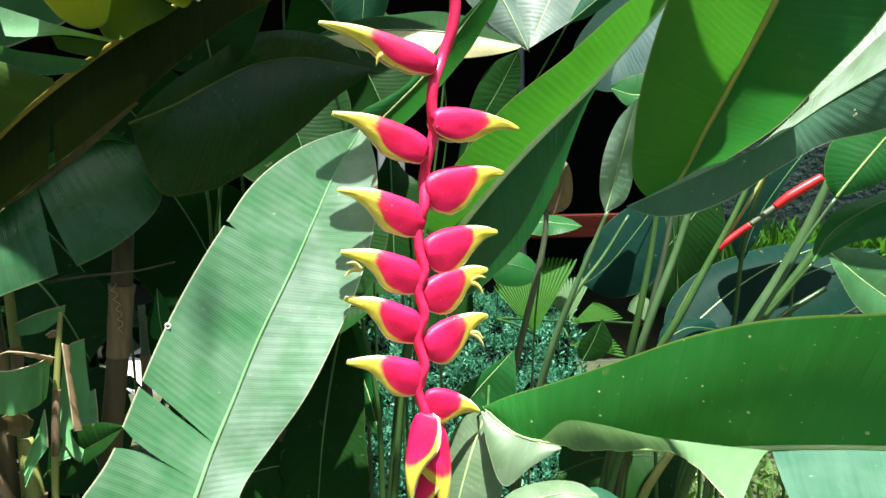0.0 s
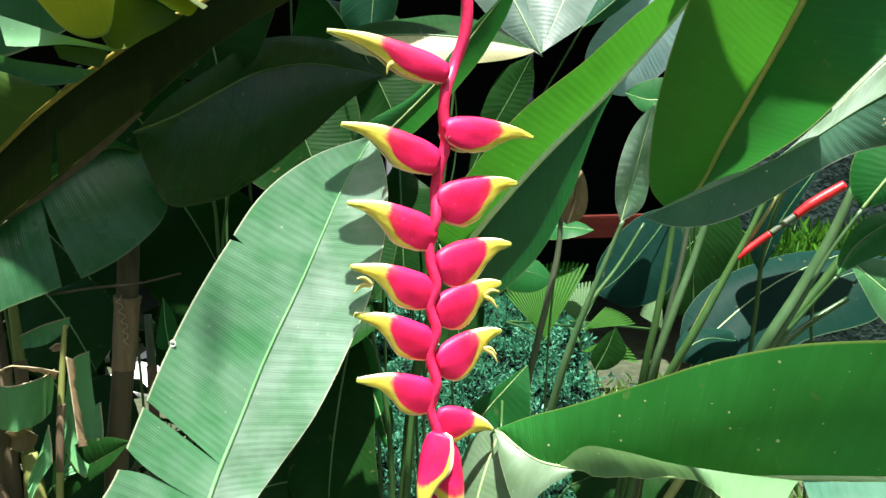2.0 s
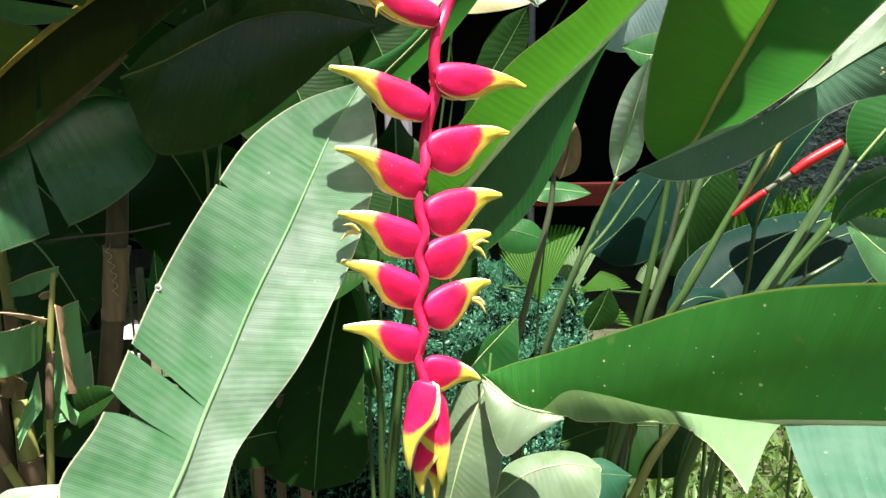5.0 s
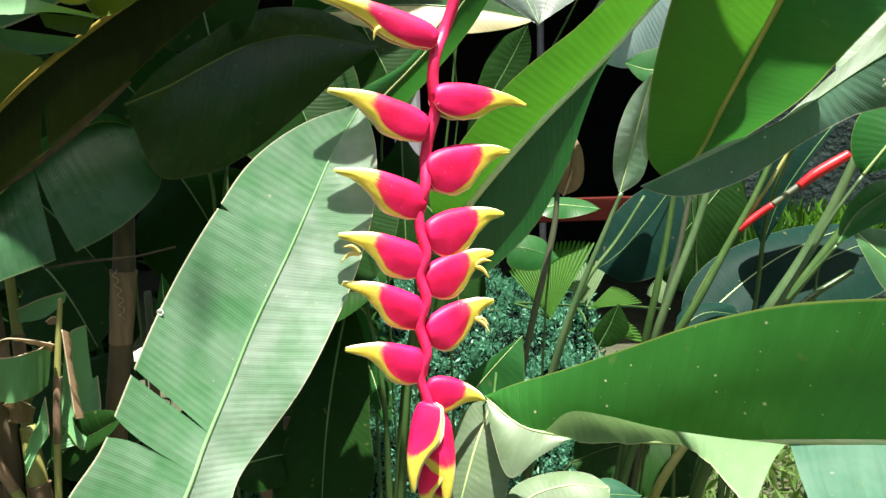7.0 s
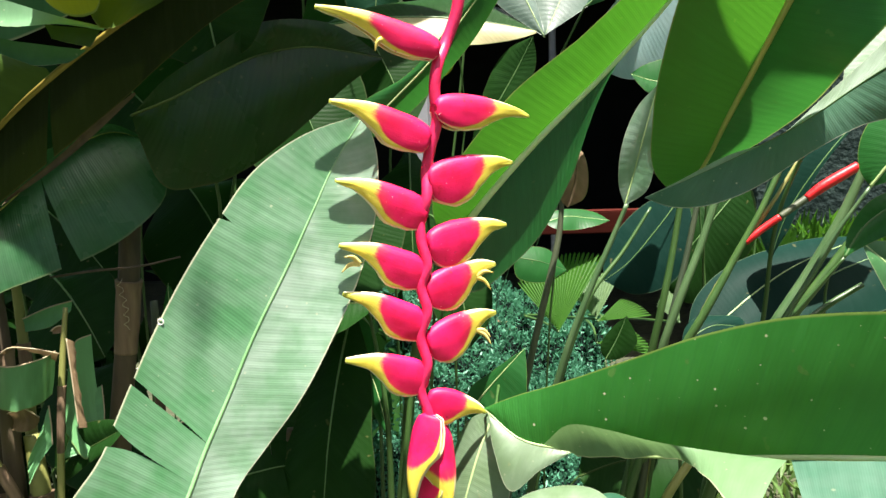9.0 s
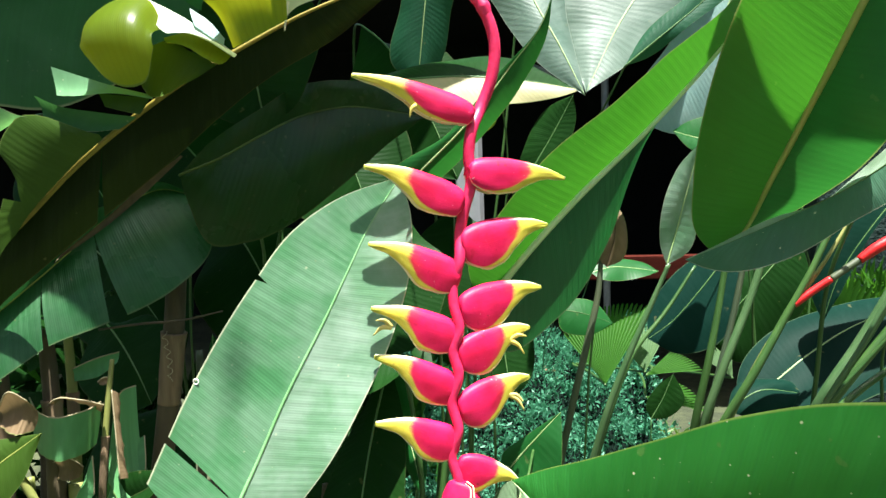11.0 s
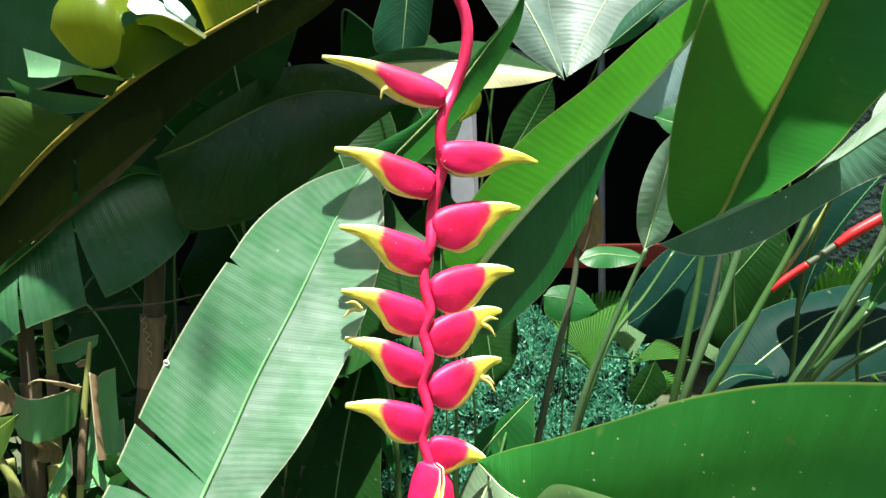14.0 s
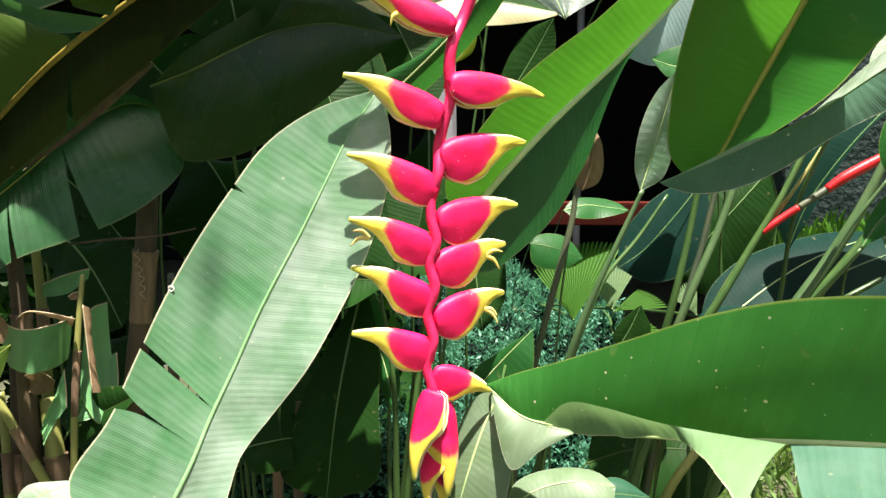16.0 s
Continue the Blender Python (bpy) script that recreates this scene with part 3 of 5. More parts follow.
    ((-0.048, 0.807, 1.427), (0.053, 0.875, 1.413), ROUNDED, 0.60, 0.54),
    ((-0.058, 0.798, 1.349), (0.033, 0.860, 1.362), ROUNDED, 0.80, 0.86),
    ((-0.060, 0.786, 1.282), (0.024, 0.853, 1.292), ROUNDED, 0.80, 0.86),
    ((-0.062, 0.777, 1.231), (0.011, 0.835, 1.250), ROUNDED, 0.92, 0.86),
    ((-0.062, 0.768, 1.176), (0.010, 0.825, 1.196), ROUNDED, 0.95, 0.88),
    ((-0.064, 0.758, 1.119), (-0.002, 0.777, 1.096), ROUNDED, 1.1, 1.0),
]
made = [bract(flower, *row) for row in BRACTS]
floret(made[3], (-0.124, 0.745, 1.271), [(-0.142, 0.738, 1.264), (-0.138, 0.736, 1.280)])
floret(made[9], (-0.009, 0.812, 1.240), [(0.007, 0.810, 1.226), (0.010, 0.813, 1.245)])
floret(made[10], (-0.010, 0.802, 1.182), [(0.006, 0.800, 1.166), (0.005, 0.801, 1.175)])
floret(made[0], (-0.096, 0.786, 1.497), [(-0.103, 0.782, 1.485)])
floret(made[6], (-0.001, 0.843, 1.417), [(0.008, 0.837, 1.410)])
# the closed buds at its end
bract(flower, (-0.062, 0.745, 1.108), (-0.077, 0.715, 1.021), BEAKED, 1.0, 0.95, 0.115, (-1, 0.05, -0.1))
bract(flower, (-0.055, 0.765, 1.094), (-0.045, 0.735, 0.993), BEAKED, 1.0, 1.15, 0.11, (1, 0.1, 0))
bract(flower, (-0.065, 0.752, 1.042), (-0.065, 0.728, 0.985), BEAKED, 1.1, 1.2, 0.14, (-1, 0.1, 0))
bract(flower, (-0.057, 0.765, 1.035), (-0.052, 0.738, 0.972), BEAKED, 0.9, 1.0, 0.12, (1, 0.2, 0))

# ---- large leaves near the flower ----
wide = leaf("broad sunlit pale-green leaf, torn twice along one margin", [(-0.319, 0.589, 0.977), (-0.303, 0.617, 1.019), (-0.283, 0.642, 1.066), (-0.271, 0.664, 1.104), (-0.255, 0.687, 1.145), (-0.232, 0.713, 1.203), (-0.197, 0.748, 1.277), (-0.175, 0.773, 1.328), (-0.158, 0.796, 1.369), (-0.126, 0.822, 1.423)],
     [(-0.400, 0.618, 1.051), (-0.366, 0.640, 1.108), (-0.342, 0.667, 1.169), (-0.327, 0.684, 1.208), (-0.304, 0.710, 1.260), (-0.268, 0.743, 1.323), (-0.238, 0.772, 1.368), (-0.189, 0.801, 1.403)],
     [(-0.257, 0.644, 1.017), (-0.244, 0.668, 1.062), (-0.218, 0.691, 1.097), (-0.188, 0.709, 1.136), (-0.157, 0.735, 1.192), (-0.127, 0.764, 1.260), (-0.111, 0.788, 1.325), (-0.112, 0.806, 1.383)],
     (SHADED_PALE, LIT), RIB_LEAF, 0.0022, [(-0.390, 0.591, 0.715), (-0.466, 0.559, 0.078)], (-0.03, -0.05), 0.004, (("left", 0.258, 0.034, 0.05, 3.5), ("left", 0.350, 0.016, 0.03, 0.8), ("left", 0.672, 0.011, 0.84, 1.2)), 11, 72, 14)
tube("insect_hole", [tuple(np.array((-0.317, 0.694, 1.227)) + 0.0028 * np.array((math.cos(a), 0, math.sin(a)))) for a in np.linspace(0, 2 * math.pi, 13)], [0.0007, 0.0007], CREAM, wide, 6, 26, 1.0, "pale ring round an insect hole")
patch("dry_edge", wide, [(-0.335, 0.669, 1.151), (-0.324, 0.669, 1.146), (-0.314, 0.668, 1.133), (-0.307, 0.668, 1.129)], [(-0.331, 0.666, 1.143), (-0.322, 0.665, 1.131), (-0.313, 0.665, 1.126), (-0.305, 0.666, 1.125)], CREAMY, 0.1, "dry cream torn edge")
spotted = leaf("big glossy green leaf speckled with pale spots, lower half torn", [(0.336, 0.504, 1.176), (0.280, 0.516, 1.173), (0.228, 0.538, 1.163), (0.176, 0.565, 1.149), (0.125, 0.587, 1.140), (0.072, 0.610, 1.134), (0.036, 0.630, 1.133), (0.002, 0.660, 1.150)],
     [], [(0.323, 0.501, 1.277), (0.270, 0.514, 1.277), (0.220, 0.537, 1.267), (0.172, 0.567, 1.246), (0.115, 0.595, 1.215), (0.065, 0.624, 1.186), (0.026, 0.650, 1.164)],
     SPOTTED, RIB_PALE, 0.0024, [(0.500, 0.541, 1.040), (0.689, 0.557, 0.455)], (0.05, 0.05), 0.003, (), 5, 60, 12)
patch("torn_half", spotted, [(0.227, 0.536, 1.162), (0.252, 0.522, 1.168), (0.280, 0.514, 1.172), (0.335, 0.501, 1.175)], [(0.203, 0.433, 1.164), (0.216, 0.414, 1.166), (0.237, 0.397, 1.168), (0.261, 0.371, 1.176)], SKY_SHEEN, 0.05, "pale lower half of the blade", 30, 12)
patch("folded_half", spotted, [(0.054, 0.613, 1.137), (0.077, 0.586, 1.167), (0.101, 0.574, 1.168), (0.134, 0.562, 1.164), (0.172, 0.546, 1.164), (0.223, 0.533, 1.163)], [(0.056, 0.613, 1.135), (0.085, 0.591, 1.137), (0.115, 0.581, 1.141), (0.151, 0.562, 1.150), (0.162, 0.519, 1.159), (0.173, 0.457, 1.153)], PALE, 0.10, "pale lower half folded over the rib", 34, 12)
leaf("tall bright green leaf, its underside and brown-gold rib showing", [(0.374, 0.761, 1.665), (0.344, 0.808, 1.583), (0.323, 0.837, 1.520), (0.306, 0.879, 1.461), (0.285, 0.919, 1.397), (0.269, 0.951, 1.345), (0.242, 0.962, 1.303)],
     [(0.421, 0.720, 1.583), (0.397, 0.740, 1.511), (0.361, 0.775, 1.454), (0.350, 0.850, 1.409), (0.324, 0.915, 1.373), (0.291, 0.955, 1.343)],
     [(0.279, 0.783, 1.685), (0.242, 0.829, 1.609), (0.231, 0.864, 1.572), (0.213, 0.912, 1.487), (0.207, 0.954, 1.402), (0.213, 0.969, 1.338)],
     (MID, LIT_GREEN), RIB_GOLD, 0.0050, [(0.420, 0.690, 1.800), (0.700, 0.380, 1.900), (1.300, 0.200, 0.906)], (0.06, 0.06), 0.004, (), 6)
leaf("drooping green leaf with a folded margin and pale flecks", [(0.416, 0.730, 1.471), (0.376, 0.799, 1.429), (0.341, 0.829, 1.397), (0.309, 0.870, 1.371), (0.258, 0.907, 1.340), (0.197, 0.942, 1.308)],
     [(0.414, 0.723, 1.415), (0.371, 0.783, 1.389), (0.337, 0.814, 1.361), (0.300, 0.853, 1.326), (0.253, 0.882, 1.303), (0.217, 0.925, 1.300)],
     [(0.437, 0.780, 1.513), (0.384, 0.823, 1.448), (0.357, 0.854, 1.412), (0.327, 0.895, 1.376), (0.290, 0.916, 1.360), (0.232, 0.941, 1.326)],
     (DARKFLECK, WAXY), RIB_DARK, 0.0010, [(0.616, 0.871, 1.408), (0.950, 1.084, 0.754)], (0.05, -0.05), 0.004, (), 7)
leaf("long upright leaf, one half lit and one in shade", [(-0.054, 0.941, 1.246), (-0.014, 0.934, 1.298), (0.067, 0.931, 1.387), (0.150, 0.937, 1.465), (0.222, 0.941, 1.541), (0.281, 0.920, 1.614), (0.327, 0.895, 1.668)],
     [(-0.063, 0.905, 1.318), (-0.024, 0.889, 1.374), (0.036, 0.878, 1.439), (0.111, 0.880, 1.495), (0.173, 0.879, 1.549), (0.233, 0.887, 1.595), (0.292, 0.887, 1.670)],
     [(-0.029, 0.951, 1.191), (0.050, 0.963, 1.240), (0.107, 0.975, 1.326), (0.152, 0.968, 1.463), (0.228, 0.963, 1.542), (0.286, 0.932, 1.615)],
     (LIT_GREEN, SHADE_TEAL), RIB_BRIGHT, 0.0054, [(-0.092, 0.952, 1.143), (-0.130, 0.959, 0.897), (-0.180, 0.983, 0.240)], (0.05, 0.06), 0.004, (), 8, 50)
leaf("narrow folded upright green leaf with a pointed tip", [(-0.169, 0.899, 1.380), (-0.121, 0.894, 1.424), (-0.054, 0.894, 1.486), (-0.005, 0.900, 1.546), (0.030, 0.902, 1.589), (0.045, 0.909, 1.625)],
     [(-0.158, 0.896, 1.422), (-0.084, 0.896, 1.470), (-0.018, 0.897, 1.540), (0.027, 0.901, 1.586)],
     [(-0.105, 0.917, 1.412), (-0.038, 0.917, 1.473), (0.003, 0.910, 1.520), (0.038, 0.914, 1.584)],
     MID, RIB_PALE, 0.0012, [(-0.262, 0.973, 1.290), (-0.342, 1.025, 0.949)], (0.04, 0.04), 0.002, (), 9)

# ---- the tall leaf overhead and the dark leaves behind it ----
over = leaf("overhanging leaf, shaded beneath, its yellow-green upper half torn and curling", [(-0.725, 0.800, 1.287), (-0.656, 0.800, 1.337), (-0.596, 0.800, 1.378), (-0.493, 0.790, 1.454), (-0.419, 0.790, 1.502), (-0.355, 0.800, 1.542), (-0.298, 0.820, 1.575), (-0.234, 0.840, 1.609), (-0.169, 0.860, 1.636), (-0.091, 0.880, 1.669)],
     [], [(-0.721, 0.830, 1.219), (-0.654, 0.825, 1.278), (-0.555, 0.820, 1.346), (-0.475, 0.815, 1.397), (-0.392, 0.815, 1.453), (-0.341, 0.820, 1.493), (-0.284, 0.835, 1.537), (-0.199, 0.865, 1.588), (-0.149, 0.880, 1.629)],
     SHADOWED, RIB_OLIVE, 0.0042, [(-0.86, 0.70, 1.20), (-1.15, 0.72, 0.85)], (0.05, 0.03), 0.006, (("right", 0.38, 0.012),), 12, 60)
patch("torn_strip", over, [(-0.579, 0.782, 1.374), (-0.563, 0.782, 1.393), (-0.547, 0.782, 1.408)], [(-0.606, 0.783, 1.347), (-0.605, 0.783, 1.382), (-0.592, 0.783, 1.416)], OLIVE, 0.06, "olive green torn strip", 22, 12, 0.0008)
patch("torn_strip", over, [(-0.556, 0.774, 1.396), (-0.514, 0.774, 1.431), (-0.480, 0.774, 1.458), (-0.451, 0.774, 1.478)], [(-0.560, 0.770, 1.444), (-0.579, 0.770, 1.471), (-0.557, 0.770, 1.503), (-0.451, 0.770, 1.483)], OLIVE, 0.08, "olive green torn strip", 22, 12, 0.0008)
patch("curled_end", over, [(-0.586, 0.782, 1.493), (-0.560, 0.782, 1.503), (-0.535, 0.782, 1.500)], [(-0.576, 0.769, 1.521), (-0.552, 0.769, 1.510), (-0.525, 0.769, 1.503)], FLECKED, 0.15, "pale curled end of the strip", 22, 12, 0.0008)
patch("torn_strip", over, [(-0.529, 0.772, 1.530), (-0.500, 0.772, 1.517), (-0.455, 0.772, 1.508), (-0.406, 0.772, 1.500)], [(-0.523, 0.776, 1.506), (-0.500, 0.776, 1.493), (-0.466, 0.776, 1.487), (-0.431, 0.776, 1.488)], DULLER, 0.12, "shaded green torn strip", 22, 12, 0.0008)
patch("torn_strip", over, [(-0.504, 0.772, 1.560), (-0.467, 0.772, 1.547), (-0.428, 0.772, 1.534), (-0.387, 0.772, 1.523)], [(-0.486, 0.753, 1.526), (-0.461, 0.753, 1.524), (-0.422, 0.753, 1.525), (-0.373, 0.753, 1.518)], FLECKED, 0.16, "pale pointed torn strip", 22, 12, 0.0008)
patch("torn_strip", over, [(-0.449, 0.772, 1.528), (-0.422, 0.772, 1.524), (-0.388, 0.772, 1.520)], [(-0.441, 0.769, 1.513), (-0.428, 0.769, 1.509), (-0.400, 0.769, 1.502)], OLIVE, 0.05, "bright green torn strip", 22, 12, 0.0008)
patch("curled_strip", over, [(-0.457, 0.772, 1.582), (-0.443, 0.772, 1.613), (-0.413, 0.772, 1.626), (-0.380, 0.772, 1.622), (-0.364, 0.772, 1.590)], [(-0.432, 0.740, 1.556), (-0.416, 0.740, 1.538), (-0.393, 0.740, 1.528), (-0.374, 0.740, 1.531), (-0.360, 0.740, 1.566)], GOLD, -0.3, "yellow-green strip curled over, its end blunt", 22, 12, 0.0008)
patch("torn_strip", over, [(-0.388, 0.780, 1.575), (-0.367, 0.780, 1.580), (-0.339, 0.780, 1.566), (-0.312, 0.780, 1.551)], [(-0.391, 0.762, 1.533), (-0.382, 0.762, 1.520), (-0.365, 0.762, 1.520), (-0.345, 0.762, 1.529)], OLIVE, 0.06, "shaded olive torn strip", 22, 12, 0.0008)
patch("torn_strip", over, [(-0.373, 0.784, 1.584), (-0.348, 0.784, 1.587), (-0.320, 0.784, 1.577), (-0.294, 0.784, 1.563)], [(-0.352, 0.755, 1.574), (-0.331, 0.755, 1.567), (-0.311, 0.755, 1.554), (-0.297, 0.755, 1.547)], GOLD, 0.1, "yellow-green torn strip", 22, 12, 0.0008)
patch("curl_lining", over, [(-0.386, 0.782, 1.625), (-0.358, 0.782, 1.610), (-0.325, 0.782, 1.589), (-0.291, 0.782, 1.562)], [(-0.346, 0.744, 1.580), (-0.323, 0.744, 1.579), (-0.296, 0.744, 1.569), (-0.271, 0.744, 1.554)], SUN_WHITE, 0.1, "white sunlit inner side of the curl", 22, 12, 0.0008)
patch("torn_strip", over, [(-0.342, 0.788, 1.614), (-0.319, 0.788, 1.597), (-0.304, 0.788, 1.579)], [(-0.330, 0.773, 1.592), (-0.314, 0.773, 1.580), (-0.298, 0.773, 1.569)], SKYISH, 0.05, "pale blue-green strip behind the curl", 22, 12, 0.0008)
patch("curled_strip", over, [(-0.304, 0.807, 1.572), (-0.282, 0.807, 1.580), (-0.261, 0.807, 1.589), (-0.239, 0.807, 1.598)], [(-0.304, 0.743, 1.611), (-0.296, 0.743, 1.656), (-0.261, 0.743, 1.667), (-0.217, 0.743, 1.638)], GOLD, -0.22, "yellow-green strip curled over", 22, 12, 0.0008)
patch("torn_strip", over, [(-0.361, 0.793, 1.652), (-0.350, 0.793, 1.624), (-0.331, 0.793, 1.611)], [(-0.351, 0.792, 1.687), (-0.325, 0.792, 1.678), (-0.323, 0.792, 1.642)], MID, 0.05, "green torn strip", 22, 12, 0.0008)
patch("torn_strip", over, [(-0.254, 0.830, 1.601), (-0.239, 0.830, 1.614), (-0.210, 0.830, 1.623), (-0.172, 0.830, 1.632), (-0.137, 0.830, 1.627)], [(-0.252, 0.786, 1.638), (-0.237, 0.786, 1.678), (-0.191, 0.786, 1.685), (-0.147, 0.786, 1.668), (-0.130, 0.786, 1.638)], SUN_WHITE, -0.1, "white sunlit torn strip", 22, 12, 0.0008)
patch("dry_strip", over, [(-0.556, 0.822, 1.344), (-0.481, 0.822, 1.393), (-0.438, 0.822, 1.425), (-0.386, 0.822, 1.458)], [(-0.567, 0.825, 1.335), (-0.491, 0.825, 1.378), (-0.435, 0.825, 1.417), (-0.385, 0.825, 1.456)], BARK, 0.1, "brown withered strip along the margin", 16, 6, 0.004)
tube("dried_tip", [(-0.244, 0.825, 1.621), (-0.247, 0.825, 1.607), (-0.250, 0.825, 1.590)], [0.0020, 0.0016, 0.0008], CREAM, over, 8)
tube("dried_tip", [(-0.169, 0.845, 1.639), (-0.159, 0.845, 1.632), (-0.151, 0.845, 1.632), (-0.142, 0.845, 1.637)], [0.0020, 0.0014, 0.0007], CREAM, over, 8)
leaf("broad dull green leaf with a cream midrib", [(-0.928, 0.922, 1.681), (-0.764, 0.960, 1.703), (-0.633, 0.991, 1.714), (-0.501, 1.035, 1.733), (-0.355, 1.099, 1.779)],
     [(-0.944, 1.001, 1.835), (-0.813, 1.031, 1.854), (-0.640, 1.072, 1.873), (-0.467, 1.108, 1.845)],
     [(-0.866, 0.894, 1.536), (-0.723, 0.926, 1.540), (-0.644, 0.943, 1.532), (-0.556, 0.980, 1.569), (-0.464, 1.021, 1.650)],
     DULLER, RIB_PALE, 0.0045, [(-1.258, 0.833, 1.516), (-1.629, 0.826, 0.883)], (0.05, 0.05), 0.006, (), 13)
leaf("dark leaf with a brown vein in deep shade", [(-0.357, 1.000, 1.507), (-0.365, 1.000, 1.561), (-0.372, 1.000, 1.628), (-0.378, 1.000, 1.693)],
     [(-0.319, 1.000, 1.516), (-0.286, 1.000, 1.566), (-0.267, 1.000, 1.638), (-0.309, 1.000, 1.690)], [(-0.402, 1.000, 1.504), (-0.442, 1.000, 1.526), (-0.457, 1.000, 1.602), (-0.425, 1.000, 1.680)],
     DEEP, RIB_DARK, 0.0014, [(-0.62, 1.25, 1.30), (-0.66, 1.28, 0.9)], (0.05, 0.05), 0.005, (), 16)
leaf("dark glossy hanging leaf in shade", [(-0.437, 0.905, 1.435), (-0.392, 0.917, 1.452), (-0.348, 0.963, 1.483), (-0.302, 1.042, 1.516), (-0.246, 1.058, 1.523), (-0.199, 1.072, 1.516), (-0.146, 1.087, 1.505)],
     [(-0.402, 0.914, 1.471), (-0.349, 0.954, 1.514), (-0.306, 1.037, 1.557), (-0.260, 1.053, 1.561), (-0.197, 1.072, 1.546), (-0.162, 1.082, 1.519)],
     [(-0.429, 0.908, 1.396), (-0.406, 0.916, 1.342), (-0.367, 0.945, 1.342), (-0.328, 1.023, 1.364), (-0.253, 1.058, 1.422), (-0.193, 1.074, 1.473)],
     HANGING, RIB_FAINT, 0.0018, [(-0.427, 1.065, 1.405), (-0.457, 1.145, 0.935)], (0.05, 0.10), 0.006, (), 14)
leaf("dark drooping leaf torn into hanging flaps", [(-0.721, 0.794, 1.214), (-0.681, 0.832, 1.257), (-0.645, 0.856, 1.291), (-0.611, 0.891, 1.329), (-0.552, 0.934, 1.389), (-0.502, 0.973, 1.416), (-0.465, 0.991, 1.404)],
     [(-0.685, 0.783, 1.262), (-0.638, 0.824, 1.319), (-0.596, 0.861, 1.366), (-0.544, 0.914, 1.402), (-0.493, 0.952, 1.425)],
     [(-0.697, 0.782, 1.165), (-0.634, 0.812, 1.197), (-0.599, 0.840, 1.223), (-0.549, 0.878, 1.241), (-0.462, 0.932, 1.286), (-0.433, 0.967, 1.329)],
     SHEEN, RIB_GOLD, 0.0018, [(-0.945, 0.783, 1.021), (-1.062, 0.763, 0.503)], (0.05, 0.10), 0.006, (("right", 0.42, 0.02), ("right", 0.60, 0.03)), 15)

# ---- pale leaves behind the flower stalk ----
leaf("waxy pale leaf in full sun, tip hanging", [(-0.033, 1.217, 1.801), (0.010, 1.185, 1.685), (0.052, 1.144, 1.599), (0.085, 1.114, 1.525)],
     [(0.044, 1.264, 1.788), (0.062, 1.214, 1.660), (0.078, 1.158, 1.573)], [(-0.090, 1.224, 1.783), (-0.042, 1.192, 1.666), (0.022, 1.146, 1.576)],
     POWDERY, RIB_PALE, 0.0016, [(-0.008, 1.405, 1.940), (-0.078, 1.431, 1.355), (-0.117, 1.397, 1.116)], (0.05, 0.05), 0.004, (), 21)
leaf("wide pale sunlit leaf with ribbed side veins", [(0.289, 1.379, 1.886), (0.216, 1.309, 1.755), (0.143, 1.241, 1.644), (0.088, 1.177, 1.535)],
     [(0.360, 1.375, 1.793), (0.267, 1.304, 1.694), (0.162, 1.219, 1.583)], [(0.111, 1.363, 1.913), (0.046, 1.292, 1.750), (0.065, 1.232, 1.628)],
     POWDERY, RIB_PALE, 0.0018, [(0.371, 1.382, 1.892), (0.474, 1.479, 1.619), (0.463, 1.434, 1.211)], (0.05, 0.05), 0.006, (("right", 0.55, 0.03),), 22)
leaf("blue-green leaf half hidden behind others", [(0.349, 1.339, 1.731), (0.303, 1.332, 1.632), (0.243, 1.337, 1.554), (0.177, 1.342, 1.496)],
     [(0.392, 1.339, 1.635), (0.317, 1.325, 1.514), (0.250, 1.331, 1.471)], [(0.300, 1.365, 1.714), (0.234, 1.366, 1.625), (0.183, 1.348, 1.549)],
     SKYISH, RIB_PALE, 0.0015, [(0.503, 1.676, 1.826), (0.587, 1.791, 1.532), (0.565, 1.746, 1.160)], (0.05, 0.05), 0.004, (), 23)
leaf("dark green leaf edge above a brighter leaf", [(0.139, 1.088, 1.560), (0.186, 1.091, 1.596), (0.239, 1.097, 1.637), (0.307, 1.108, 1.700)],
     [(0.167, 1.099, 1.606), (0.222, 1.105, 1.650), (0.279, 1.111, 1.697)], [(0.170, 1.096, 1.570), (0.223, 1.090, 1.607), (0.291, 1.101, 1.663)],
     BLUE, RIB_DARK, 0.0012, [(0.110, 1.180, 1.503), (0.013, 1.244, 1.345), (-0.081, 1.305, 1.137)], (0.05, 0.05), 0.003, (), 24)
leaf("level leaf, cream below and green above its rib", [(-0.233, 1.088, 1.555), (-0.147, 1.097, 1.562), (-0.071, 1.103, 1.560), (0.003, 1.108, 1.550), (0.080, 1.124, 1.535)],
     [(-0.210, 1.136, 1.577), (-0.125, 1.167, 1.594), (-0.037, 1.176, 1.595), (0.034, 1.158, 1.570)], [(-0.143, 1.074, 1.527), (-0.069, 1.079, 1.517), (-0.005, 1.093, 1.517), (0.051, 1.106, 1.525)],
     (DEEP, CREAMY), RIB_DARK, 0.0016, [(-0.353, 1.178, 1.496), (-0.458, 1.233, 1.259), (-0.464, 1.210, 1.055)], (0.04, 0.04), 0.004, (), 25)
leaf("upright dark blue-green leaf with a pale rib", [(-0.145, 1.281, 1.861), (-0.166, 1.288, 1.771), (-0.180, 1.286, 1.676), (-0.194, 1.283, 1.570)],
     [(-0.102, 1.305, 1.807), (-0.133, 1.309, 1.705), (-0.157, 1.305, 1.609)], [(-0.188, 1.289, 1.831), (-0.220, 1.290, 1.710), (-0.239, 1.287, 1.613)],
